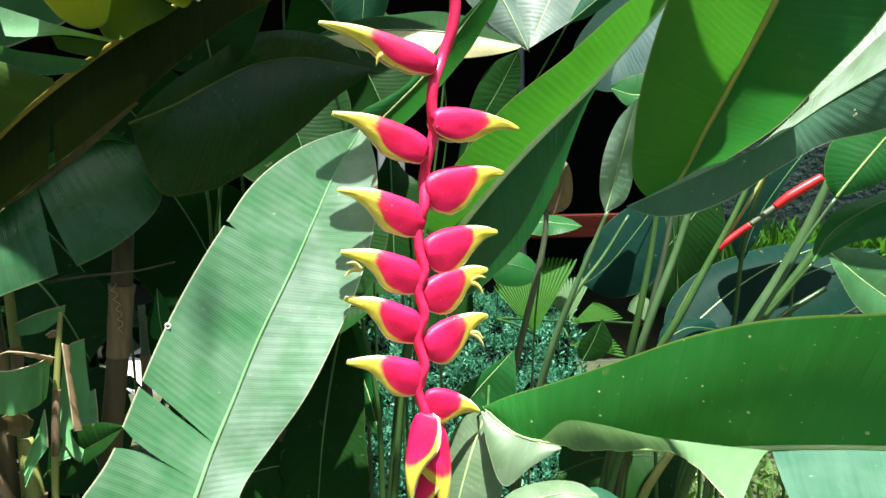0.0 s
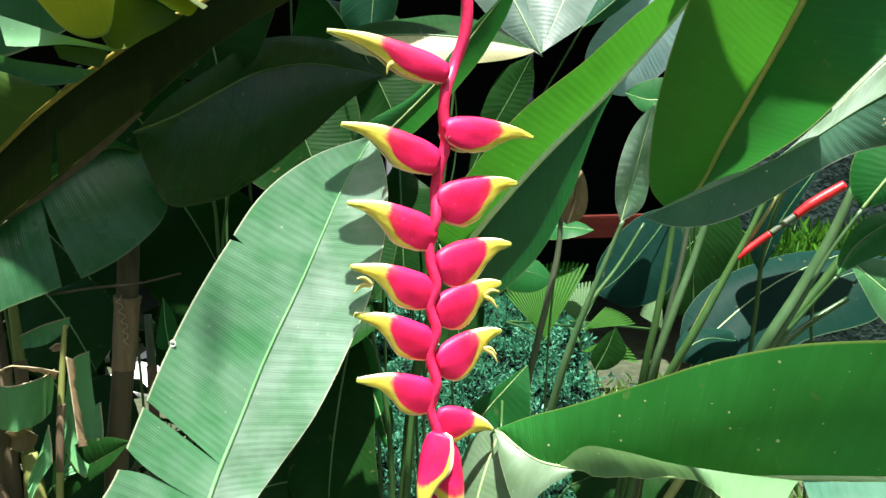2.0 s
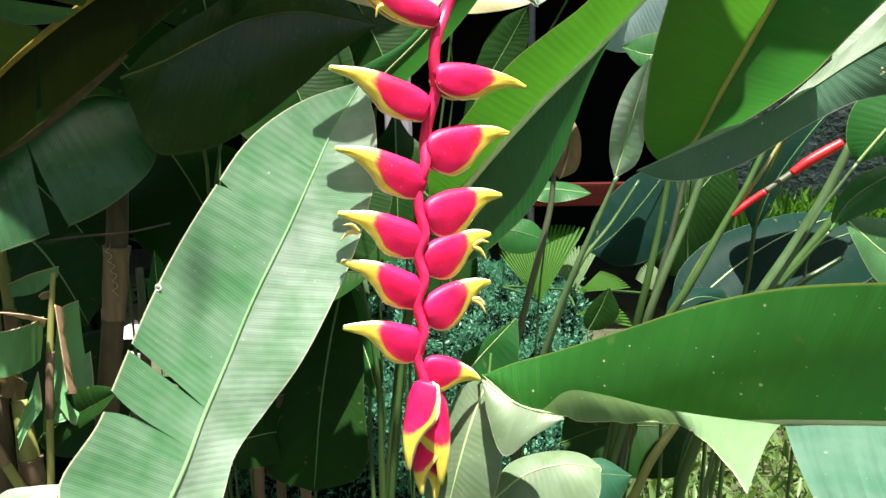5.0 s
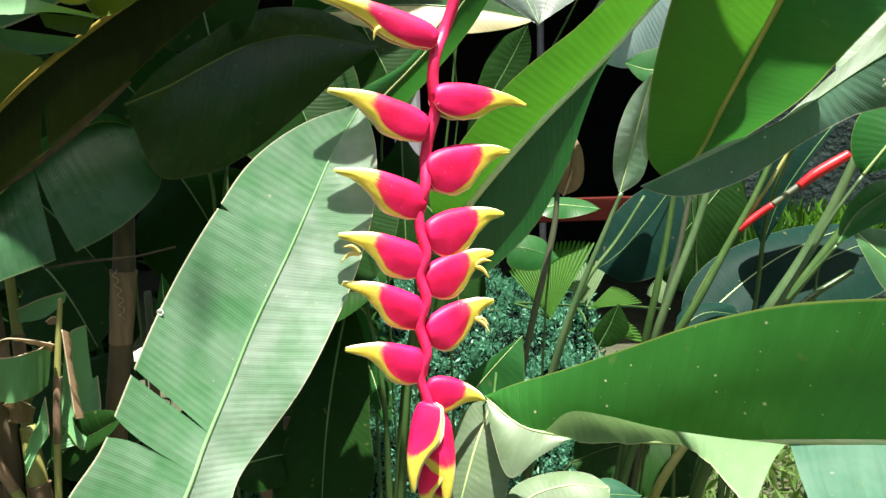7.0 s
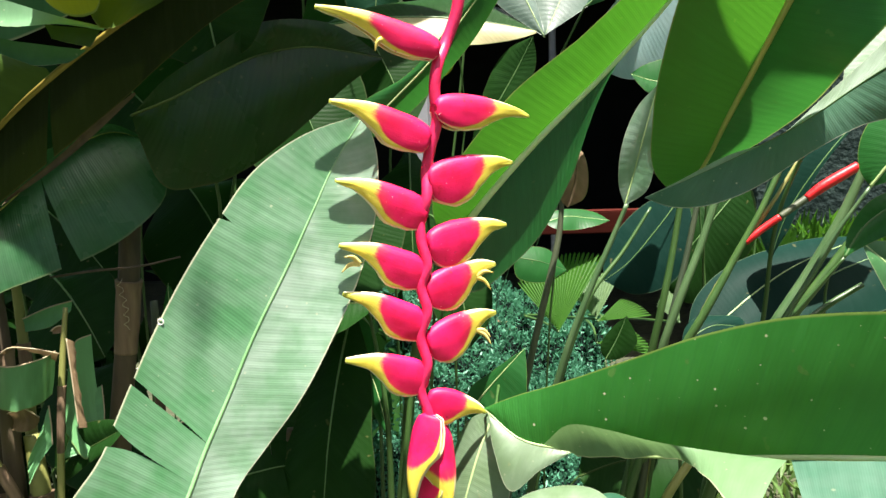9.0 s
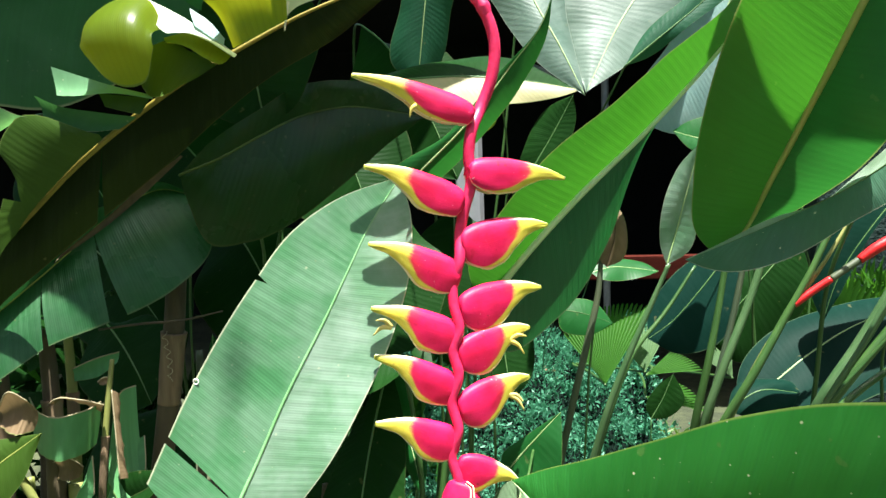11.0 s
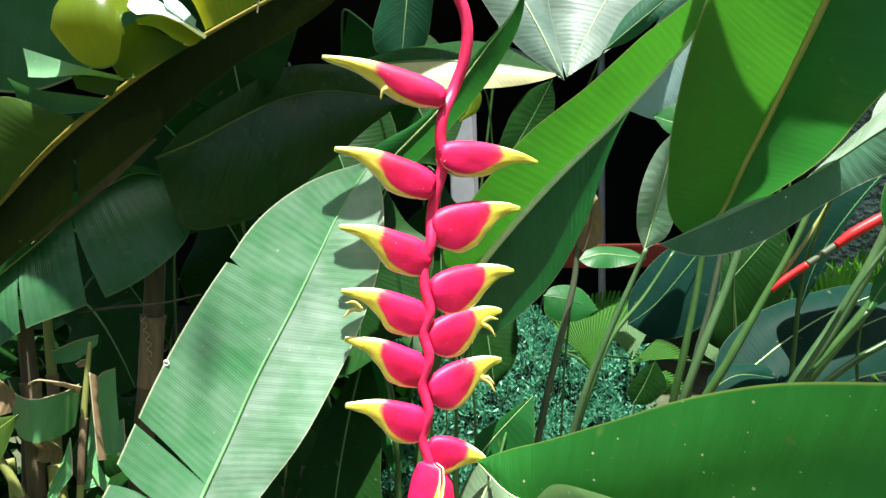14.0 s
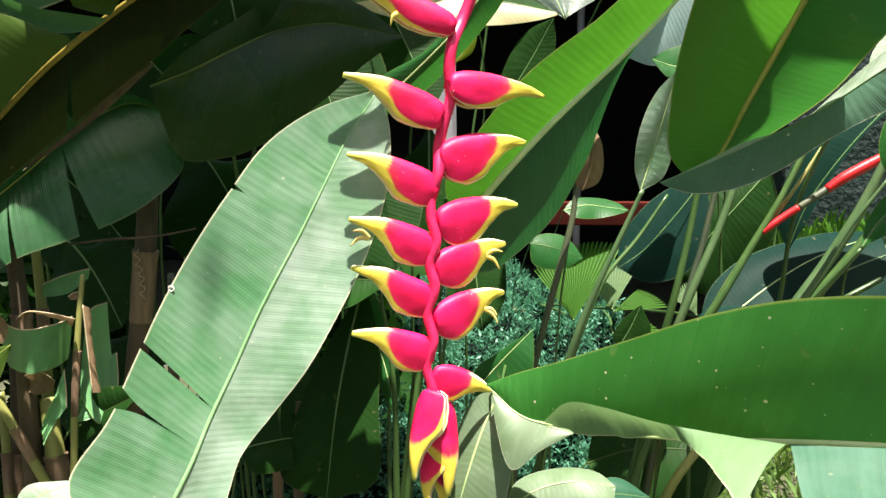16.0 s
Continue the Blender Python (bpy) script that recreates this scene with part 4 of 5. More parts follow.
     BLUE, RIB_PALE, 0.0014, [(-0.265, 1.457, 2.003), (-0.463, 1.483, 1.699), (-0.526, 1.408, 1.113)], (0.08, 0.08), 0.004, (), 26)
leaf("dark green leaf with a tapering tip behind the flower", [(-0.032, 1.079, 1.343), (0.004, 1.085, 1.415), (0.042, 1.090, 1.478), (0.068, 1.090, 1.525)],
     [(-0.027, 1.093, 1.366), (-0.009, 1.095, 1.440), (0.035, 1.102, 1.512)], [(0.011, 1.070, 1.359), (0.050, 1.077, 1.437), (0.071, 1.087, 1.492)],
     DEEP, RIB_DARK, 0.0012, [(-0.059, 1.112, 1.218), (-0.064, 1.139, 0.992)], (0.05, 0.05), 0.003, (), 27)
leaf("yellowing leaf hanging in the gap", [(-0.081, 1.346, 1.541), (-0.082, 1.343, 1.510), (-0.101, 1.336, 1.482)],
     [(-0.064, 1.350, 1.533), (-0.068, 1.346, 1.504)], [(-0.104, 1.341, 1.533), (-0.111, 1.336, 1.503)],
     GOLD, RIB_GOLD, 0.0010, [(-0.066, 1.402, 1.549), (-0.055, 1.442, 1.409), (-0.128, 1.395, 1.116)], (0.1, 0.1), 0.004, (), 28)
leaf("small white-green leaf on a stalk, catching the sun", [(0.189, 1.051, 1.286), (0.202, 1.058, 1.330), (0.218, 1.058, 1.391), (0.234, 1.057, 1.451)],
     [(0.179, 1.041, 1.317), (0.181, 1.036, 1.363), (0.206, 1.048, 1.422)], [(0.221, 1.070, 1.303), (0.238, 1.080, 1.358), (0.241, 1.066, 1.420)],
     LIT, RIB_PALE, 0.0014, [(0.172, 1.048, 1.242), (0.139, 1.038, 1.169), (0.108, 1.033, 1.089), (0.080, 1.037, 0.987)], (0.08, 0.08), 0.003, (), 29)
leaf("green leaf end above the small pale leaf", [(0.296, 1.166, 1.466), (0.255, 1.156, 1.458), (0.211, 1.147, 1.470)],
     [(0.277, 1.147, 1.426), (0.233, 1.139, 1.444)], [(0.282, 1.175, 1.488), (0.237, 1.165, 1.484)],
     MID, RIB_PALE, 0.0010, [(0.336, 1.217, 1.379), (0.349, 1.248, 1.151)], (0.05, 0.05), 0.003, (), 30)

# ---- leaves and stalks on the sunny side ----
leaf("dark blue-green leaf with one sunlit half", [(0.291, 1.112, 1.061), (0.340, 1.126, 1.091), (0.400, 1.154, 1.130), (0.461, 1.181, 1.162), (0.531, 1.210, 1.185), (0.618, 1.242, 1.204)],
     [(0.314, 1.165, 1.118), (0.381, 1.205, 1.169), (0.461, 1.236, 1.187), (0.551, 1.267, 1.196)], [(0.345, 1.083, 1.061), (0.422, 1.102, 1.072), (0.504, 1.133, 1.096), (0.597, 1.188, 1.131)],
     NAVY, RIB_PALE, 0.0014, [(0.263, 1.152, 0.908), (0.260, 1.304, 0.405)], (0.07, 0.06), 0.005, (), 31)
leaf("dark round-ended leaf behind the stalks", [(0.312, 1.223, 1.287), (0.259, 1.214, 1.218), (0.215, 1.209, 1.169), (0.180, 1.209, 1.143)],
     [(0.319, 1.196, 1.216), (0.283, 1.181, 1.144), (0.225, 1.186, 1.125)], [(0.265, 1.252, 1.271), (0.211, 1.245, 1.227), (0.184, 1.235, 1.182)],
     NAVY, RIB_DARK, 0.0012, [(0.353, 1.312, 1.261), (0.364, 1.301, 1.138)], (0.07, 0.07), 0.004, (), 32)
leaf("dark leaf deep among the stalks", [(0.461, 1.390, 1.288), (0.401, 1.370, 1.222), (0.343, 1.360, 1.154), (0.304, 1.356, 1.100)],
     [(0.474, 1.372, 1.181), (0.417, 1.361, 1.104), (0.350, 1.352, 1.065)], [(0.410, 1.409, 1.277), (0.339, 1.387, 1.221), (0.305, 1.372, 1.152)],
     DEEP, RIB_DARK, 0.0014, [(0.493, 1.443, 1.230), (0.477, 1.416, 1.006)], (0.07, 0.07), 0.005, (), 33)
leaf("low rounded teal-green leaf", [(0.272, 1.068, 1.074), (0.315, 1.080, 1.100), (0.379, 1.104, 1.091)], [(0.288, 1.095, 1.101), (0.338, 1.117, 1.107), (0.371, 1.114, 1.103)], [(0.304, 1.064, 1.067), (0.350, 1.075, 1.068)],
     NAVY, RIB_DARK, 0.0010, [(0.262, 1.081, 1.026)], (0.1, 0.1), 0.003, (), 34)
leaf("narrow arching leaf, dark beneath", [(0.401, 0.862, 1.243), (0.425, 0.870, 1.277), (0.454, 0.865, 1.302), (0.489, 0.860, 1.320), (0.548, 0.845, 1.337)],
     [(0.412, 0.878, 1.269), (0.437, 0.885, 1.303), (0.473, 0.879, 1.319), (0.529, 0.865, 1.338)], [(0.414, 0.855, 1.255), (0.438, 0.848, 1.269), (0.475, 0.842, 1.278), (0.521, 0.826, 1.291)],
     MID, RIB_DARK, 0.0016, [(0.373, 0.865, 1.206), (0.335, 0.865, 1.157), (0.321, 0.910, 1.012)], (0.08, 0.10), 0.004, (), 35)
leaf("green leaf with a pale slanting rib", [(0.416, 0.846, 1.323), (0.436, 0.842, 1.353), (0.463, 0.840, 1.389), (0.500, 0.830, 1.442), (0.544, 0.833, 1.501)],
     [(0.410, 0.859, 1.340), (0.417, 0.876, 1.376), (0.443, 0.883, 1.409), (0.485, 0.870, 1.441), (0.520, 0.852, 1.504)], [(0.438, 0.839, 1.331), (0.466, 0.823, 1.347), (0.498, 0.808, 1.369), (0.535, 0.809, 1.428)],
     MID, RIB_PALE, 0.0018, [(0.381, 0.846, 1.269), (0.355, 0.846, 1.218), (0.324, 0.853, 1.154), (0.314, 0.910, 1.012)], (0.06, 0.06), 0.004, (), 36, stalk_material=STEM_PALE)
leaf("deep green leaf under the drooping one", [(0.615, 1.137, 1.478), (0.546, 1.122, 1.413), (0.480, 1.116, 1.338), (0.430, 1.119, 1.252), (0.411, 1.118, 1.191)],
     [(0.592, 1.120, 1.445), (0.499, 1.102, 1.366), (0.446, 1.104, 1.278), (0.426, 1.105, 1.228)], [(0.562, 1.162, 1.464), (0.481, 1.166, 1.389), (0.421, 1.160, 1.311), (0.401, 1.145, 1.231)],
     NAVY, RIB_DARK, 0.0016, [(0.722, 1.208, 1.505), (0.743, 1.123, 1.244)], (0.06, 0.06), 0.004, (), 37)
leaf("pale ribbed leaf at the sunny side", [(0.443, 0.988, 1.429), (0.491, 0.989, 1.479), (0.553, 0.991, 1.534), (0.629, 0.996, 1.602)],
     [(0.461, 1.016, 1.467), (0.526, 1.020, 1.532), (0.604, 1.026, 1.602)], [(0.471, 0.971, 1.439), (0.546, 0.972, 1.486), (0.621, 0.976, 1.544)],
     WAXY, RIB_PALE, 0.0018, [(0.434, 1.031, 1.384), (0.403, 1.062, 1.278), (0.393, 1.084, 1.118)], (0.06, 0.06), 0.004, (), 38)
leaf("pale leaf end at the garden side", [(0.485, 1.007, 1.235), (0.540, 1.002, 1.187), (0.609, 0.997, 1.138)], [(0.527, 1.029, 1.230), (0.583, 1.029, 1.213), (0.631, 1.025, 1.179)], [(0.491, 0.983, 1.208), (0.528, 0.974, 1.149), (0.581, 0.972, 1.121)],
     DULLER, RIB_PALE, 0.0014, [(0.476, 1.052, 1.202), (0.477, 1.067, 0.996)], (0.08, 0.08), 0.004, (), 39)
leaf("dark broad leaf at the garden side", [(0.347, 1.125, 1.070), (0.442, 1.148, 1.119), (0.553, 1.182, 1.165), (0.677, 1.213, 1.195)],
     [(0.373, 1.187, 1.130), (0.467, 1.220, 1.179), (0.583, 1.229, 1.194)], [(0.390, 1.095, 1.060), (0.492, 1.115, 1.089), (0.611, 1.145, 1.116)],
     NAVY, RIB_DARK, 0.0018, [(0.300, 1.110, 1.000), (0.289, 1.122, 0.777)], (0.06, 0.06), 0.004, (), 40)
stem("plant_stalk", [(0.192, 1.052, 1.288), (0.172, 1.048, 1.242), (0.139, 1.038, 1.169), (0.108, 1.033, 1.089), (0.080, 1.037, 0.987), (0.030, 1.083, 0.747), (-0.092, 1.185, 0.015)], [0.0030, 0.0040, 0.0052, 0.0060, 0.0072], STEM_PALE, "pale green leaf stalk rising from the ground", "stalk", False, "leaf stalks")
stem("plant_stalk", [(0.240, 1.133, 1.272), (0.194, 1.106, 1.209), (0.148, 1.080, 1.157), (0.113, 1.054, 1.082), (0.084, 1.057, 0.978), (0.037, 1.103, 0.734), (-0.062, 1.191, 0.013)], [0.0022, 0.0032, 0.0042, 0.0048, 0.0060], STEM_GREEN, "green leaf stalk leaning beside another", "stalk", False, "leaf stalks")
stem("plant_stalk", [(0.284, 1.099, 1.347), (0.263, 1.081, 1.222), (0.247, 1.070, 1.144), (0.232, 1.069, 1.071), (0.216, 1.092, 0.934), (0.191, 1.257, 0.102)], [0.0039, 0.0051, 0.0059, 0.0070], STEM_GREEN, "upright green stalk with a reddish top", "stalk", False, "leaf stalks")
stem("plant_stalk", [(0.343, 1.111, 1.336), (0.303, 1.090, 1.220), (0.274, 1.076, 1.151), (0.246, 1.072, 1.070), (0.220, 1.095, 0.950), (0.201, 1.260, 0.102)], [0.0051, 0.0059, 0.0062, 0.0078], STEM_PALE, "pale green upright leaf stalk", "stalk", False, "leaf stalks")
stem("plant_stalk", [(0.318, 1.127, 1.343), (0.283, 1.103, 1.185), (0.261, 1.089, 1.106), (0.237, 1.107, 0.928), (0.211, 1.262, 0.101)], [0.0039, 0.0047, 0.0055, 0.0070], STEM_DARK, "dark green stalk in shade", "stalk", False, "leaf stalks")
stem("plant_stalk", [(0.414, 1.077, 1.351), (0.375, 1.060, 1.271), (0.342, 1.052, 1.212), (0.296, 1.038, 1.131), (0.257, 1.042, 1.057), (0.227, 1.135, 0.823), (0.211, 1.262, 0.101)], [0.0039, 0.0047, 0.0059, 0.0062, 0.0078], STEM_GREEN, "green stalk bearing the red flower spike", "stalk", False, "leaf stalks")
stem("plant_stalk", [(0.436, 1.091, 1.342), (0.393, 1.075, 1.276), (0.356, 1.066, 1.225), (0.318, 1.057, 1.165), (0.274, 1.058, 1.068), (0.235, 1.137, 0.823), (0.221, 1.264, 0.101)], [0.0023, 0.0031, 0.0039, 0.0047, 0.0062], STEM_YELLOW, "thin yellowish stalk beside a thicker one", "stalk", False, "leaf stalks")
stem("plant_stalk", [(0.460, 0.952, 1.339), (0.430, 0.948, 1.268), (0.394, 0.944, 1.202), (0.356, 0.939, 1.141), (0.327, 0.973, 1.034), (0.323, 1.194, 0.198)], [0.0047, 0.0070, 0.0078, 0.0086, 0.0094], STEM_PALE, "smooth blue-green leaf stalk", "stalk", False, "leaf stalks")
stem("plant_stalk", [(0.471, 0.949, 1.281), (0.428, 0.943, 1.223), (0.387, 0.939, 1.170), (0.352, 0.946, 1.111), (0.319, 0.968, 1.000), (0.314, 1.192, 0.198)], [0.0055, 0.0062, 0.0070, 0.0078, 0.0094], STEM_GREEN, "smooth green leaf stalk", "stalk", False, "leaf stalks")
stem("plant_stalk", [(0.526, 1.082, 1.159), (0.472, 1.067, 1.132), (0.414, 1.050, 1.090), (0.366, 1.051, 1.002), (0.344, 1.209, 0.291)], [0.0039, 0.0047, 0.0055, 0.0070], STEM_GREEN, "slanting green leaf stalk", "stalk", False, "leaf stalks")
stem("plant_stalk", [(0.101, 1.005, 1.330), (0.094, 0.995, 1.256), (0.078, 0.985, 1.190), (0.057, 0.982, 1.105), (0.040, 0.990, 1.022), (-0.025, 1.128, 0.310)], [0.0027, 0.0043, 0.0047, 0.0047, 0.0062], STEM_DARK, "dark stalk standing before the hedge", "stalk", False, "leaf stalks")
stem("plant_stalk", [(0.198, 0.950, 0.973), (0.182, 0.947, 0.917), (0.172, 0.947, 0.867), (0.179, 1.053, 0.183)], [0.0055, 0.0062, 0.0070], STEM_GREEN, "short thick green stalk under the spotted leaf", "stalk", False, "leaf stalks")
stem("plant_stalk", [(0.265, 0.956, 0.957), (0.232, 0.943, 0.913), (0.210, 0.949, 0.851), (0.198, 1.056, 0.183)], [0.0055, 0.0062, 0.0070], STEM_YELLOW, "yellow-green stalk under the spotted leaf", "stalk", False, "leaf stalks")
stem("plant_stalk", [(-0.109, 0.948, 1.058), (-0.115, 0.939, 1.004), (-0.125, 0.931, 0.906), (-0.168, 1.006, 0.231)], [0.0039, 0.0043, 0.0047, 0.0062], STEM_GREEN, "green stalk behind the flower", "stalk", False, "leaf stalks")
stem("plant_stalk", [(-0.160, 0.944, 1.166), (-0.146, 0.932, 1.090), (-0.139, 0.923, 1.011), (-0.140, 0.922, 0.912), (-0.168, 1.006, 0.231)], [0.0023, 0.0035, 0.0043, 0.0062], STEM_GREEN, "green stalk of a dark leaf", "stalk", False, "leaf stalks")
spike = tagged(new("red_flower_spike"), "young scarlet heliconia flower spike on a green stalk", "flower")
spike.location = (0.342, 1.054, 1.229)
tube("stalk", [(0.354, 1.054, 1.229), (0.365, 1.055, 1.238), (0.383, 1.057, 1.251), (0.400, 1.057, 1.263)], [0.0045, 0.0052, 0.0052, 0.0050], SPIKE_RED, spike, 12)
tube("green_length", [(0.400, 1.057, 1.263), (0.422, 1.060, 1.278), (0.439, 1.063, 1.289)], [0.0048, 0.0050, 0.0054], STEM_DARK, spike, 12, label="olive-green middle of the spike")
tube("bud", [(0.436, 1.062, 1.287), (0.456, 1.063, 1.302), (0.480, 1.065, 1.316), (0.503, 1.066, 1.329)], [0.0056, 0.0074, 0.0076, 0.0066], SPIKE_RED, spike, 14, label="closed scarlet bud")
dry = leaf("papery brown dried leaf clinging to a stalk", [(0.106, 1.004, 1.390), (0.117, 0.986, 1.348), (0.106, 0.994, 1.293)], [(0.130, 0.975, 1.354), (0.126, 0.983, 1.304)], [(0.094, 1.012, 1.357), (0.091, 1.007, 1.309)], DRY, BARK, 0.0008, [(0.102, 1.009, 1.315), (0.093, 1.000, 1.255)], (0.2, 0.2), 0.008, (), 41, 20, 6, "dried_leaf")

# ---- leaves under the flower ----
leaf("pale grey-green leaf under the flower", [(0.008, 0.793, 1.092), (-0.010, 0.773, 1.053), (-0.027, 0.751, 1.003), (-0.041, 0.739, 0.949)],
     [(0.022, 0.767, 1.054), (0.022, 0.749, 1.013), (0.002, 0.737, 0.960)], [(-0.023, 0.816, 1.071), (-0.051, 0.801, 1.010), (-0.069, 0.777, 0.952)],
     SOFT, RIB_PALE, 0.0014, [(0.013, 0.896, 1.089), (0.016, 0.922, 0.954)], (0.08, 0.06), 0.004, (), 51)
leaf("pale pointed leaf end folded over", [(0.001, 0.773, 1.097), (0.034, 0.753, 1.080), (0.061, 0.736, 1.077), (0.086, 0.728, 1.073)],
     [(0.018, 0.784, 1.089), (0.049, 0.766, 1.080), (0.075, 0.748, 1.075)], [(0.007, 0.747, 1.066), (0.024, 0.723, 1.033), (0.055, 0.721, 1.058)],
     SOFT, RIB_PALE, 0.0012, [(-0.011, 0.835, 1.053), (-0.020, 0.857, 0.908)], (0.08, 0.08), 0.003, (), 52)
leaf("low pale leaf with a grey sheen", [(0.013, 0.768, 0.955), (0.050, 0.778, 0.981), (0.094, 0.785, 0.990), (0.137, 0.790, 0.983)],
     [(0.024, 0.794, 0.976), (0.072, 0.813, 0.989), (0.120, 0.809, 0.988)], [(0.038, 0.747, 0.936), (0.087, 0.753, 0.935), (0.129, 0.763, 0.959)],
     SOFT, RIB_PALE, 0.0012, [(-0.001, 0.778, 0.913)], (0.1, 0.08), 0.003, (), 53)
leaf("small green leaf with a cut end", [(-0.030, 0.863, 1.055), (-0.006, 0.862, 1.086), (0.018, 0.861, 1.114), (0.044, 0.869, 1.140)],
     [(-0.026, 0.870, 1.086), (0.001, 0.868, 1.109), (0.028, 0.865, 1.130)], [(0.002, 0.847, 1.056), (0.039, 0.844, 1.066), (0.045, 0.852, 1.105)],
     MID, RIB_PALE, 0.0010, [(-0.038, 0.868, 0.978)], (0.03, 0.03), 0.002, (), 54)
leaf("small dark leaf by the low pale leaf", [(0.084, 0.821, 0.913), (0.123, 0.832, 0.946), (0.185, 0.849, 0.940)], [(0.111, 0.842, 0.954), (0.145, 0.858, 0.959)], [(0.123, 0.815, 0.912), (0.164, 0.831, 0.912)],
     BLUE, RIB_DARK, 0.0010, [(0.072, 0.856, 0.836)], (0.1, 0.1), 0.003, (), 55)
leaf("broad dark leaf deep under the spotted one", [(0.139, 1.250, 0.774), (0.217, 1.250, 0.804), (0.299, 1.250, 0.810), (0.402, 1.250, 0.794)],
     [(0.161, 1.300, 0.823), (0.257, 1.300, 0.857), (0.363, 1.300, 0.832)], [(0.178, 1.200, 0.728), (0.259, 1.200, 0.733), (0.349, 1.200, 0.743)],
     DEEP, RIB_SHADE, 0.0018, [(0.093, 1.280, 0.688), (0.079, 1.300, 0.301)], (0.06, 0.06), 0.004, (), 65)
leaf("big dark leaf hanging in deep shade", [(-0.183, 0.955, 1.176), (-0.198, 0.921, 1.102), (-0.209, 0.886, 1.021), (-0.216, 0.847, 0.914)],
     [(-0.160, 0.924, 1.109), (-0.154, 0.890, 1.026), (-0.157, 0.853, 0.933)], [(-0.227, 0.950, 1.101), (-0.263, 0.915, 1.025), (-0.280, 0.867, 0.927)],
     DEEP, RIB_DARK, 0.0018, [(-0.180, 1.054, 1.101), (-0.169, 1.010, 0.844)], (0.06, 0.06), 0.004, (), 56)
leaf("narrow dark leaf beside the stalk", [(-0.213, 0.990, 1.155), (-0.185, 0.983, 1.106), (-0.161, 0.965, 1.053), (-0.142, 0.936, 0.997)], [(-0.180, 0.990, 1.146), (-0.150, 0.970, 1.076), (-0.137, 0.953, 1.032)], [(-0.211, 0.993, 1.112), (-0.186, 0.975, 1.058), (-0.156, 0.948, 1.009)],
     MID, RIB_PALE, 0.0012, [(-0.242, 1.045, 1.069), (-0.255, 1.006, 0.847)], (0.06, 0.06), 0.003, (), 57)
leaf("ragged green leaf low in the shade", [(-0.339, 0.870, 0.965), (-0.302, 0.874, 0.975), (-0.267, 0.886, 0.977), (-0.228, 0.896, 0.964)], [(-0.331, 0.895, 0.986), (-0.295, 0.909, 1.003), (-0.257, 0.909, 0.990)], [(-0.311, 0.848, 0.945), (-0.270, 0.860, 0.946), (-0.235, 0.874, 0.955)],
     DEEP, RIB_DARK, 0.0012, [(-0.376, 0.895, 0.825)], (0.1, 0.1), 0.008, (("left", 0.5, 0.06), ("right", 0.6, 0.08)), 58)
leaf("bright sliver of leaf between the trunks", [(-0.506, 1.088, 1.096), (-0.512, 1.094, 1.132), (-0.515, 1.102, 1.177)], [(-0.496, 1.090, 1.105), (-0.499, 1.098, 1.150)], [(-0.520, 1.087, 1.097), (-0.521, 1.097, 1.150)], MID, RIB_PALE, 0.0008, [(-0.508, 1.057, 0.917)], (0.03, 0.03), 0.001, (), 59, 16, 4)

# ---- old stalks and torn leaves in the shade ----
def strip_leaf(label, top, low, material, bulge, name="torn_leaf", vein=None):
    root = tagged(new(name), label, "leaf", "torn leaves")
    root.location = top[0]
    patch("blade", root, top, low, material, bulge, "", 22, 8)
    tube("rim", top, [0.0009, 0.0009], vein or DRY_RIM, root, 6)
    return root


strip_leaf("cut green leaf bent into a half ring", [(-0.659, 0.866, 1.147), (-0.612, 0.827, 1.140), (-0.568, 0.810, 1.142), (-0.554, 0.834, 1.142), (-0.562, 0.878, 1.139)], [(-0.659, 0.866, 1.084), (-0.615, 0.827, 1.084), (-0.574, 0.809, 1.085), (-0.565, 0.833, 1.083), (-0.573, 0.876, 1.081)], DULL, 0.04)
strip_leaf("torn green leaf hanging behind a twig", [(-0.563, 0.909, 1.127), (-0.561, 0.923, 1.139), (-0.548, 0.937, 1.143)], [(-0.563, 0.878, 1.025), (-0.537, 0.875, 0.990), (-0.526, 0.906, 1.023)], DULL, 0.06)
strip_leaf("torn leaf end hanging low", [(-0.535, 0.926, 1.074), (-0.526, 0.907, 1.031), (-0.527, 0.890, 1.000)], [(-0.565, 0.908, 1.062), (-0.563, 0.876, 1.009), (-0.563, 0.862, 0.996)], DULL, 0.06)
strip_leaf("narrow folded leaf hanging down", [(-0.557, 0.844, 1.078), (-0.554, 0.839, 1.049), (-0.553, 0.835, 1.030)], [(-0.557, 0.829, 1.053), (-0.569, 0.809, 1.019), (-0.567, 0.803, 0.992)], DULL, 0.12)
strip_leaf("dry tan strip hanging on the twig", [(-0.541, 0.873, 1.157), (-0.536, 0.866, 1.117), (-0.527, 0.853, 1.044)], [(-0.537, 0.883, 1.147), (-0.534, 0.875, 1.106), (-0.523, 0.864, 1.040)], DRY, 0.15)
strip_leaf("dry tan curled leaf edge", [(-0.619, 0.849, 1.143), (-0.597, 0.842, 1.155), (-0.569, 0.845, 1.153), (-0.543, 0.858, 1.142)], [(-0.616, 0.847, 1.139), (-0.602, 0.852, 1.149), (-0.576, 0.854, 1.146), (-0.554, 0.866, 1.130)], DRY, 0.2)
strip_leaf("rust-brown withered hanging leaf", [(-0.623, 0.855, 1.063), (-0.589, 0.840, 1.076), (-0.584, 0.860, 1.056)], [(-0.617, 0.852, 1.041), (-0.586, 0.834, 1.047), (-0.589, 0.856, 1.042)], DRY, 0.25)
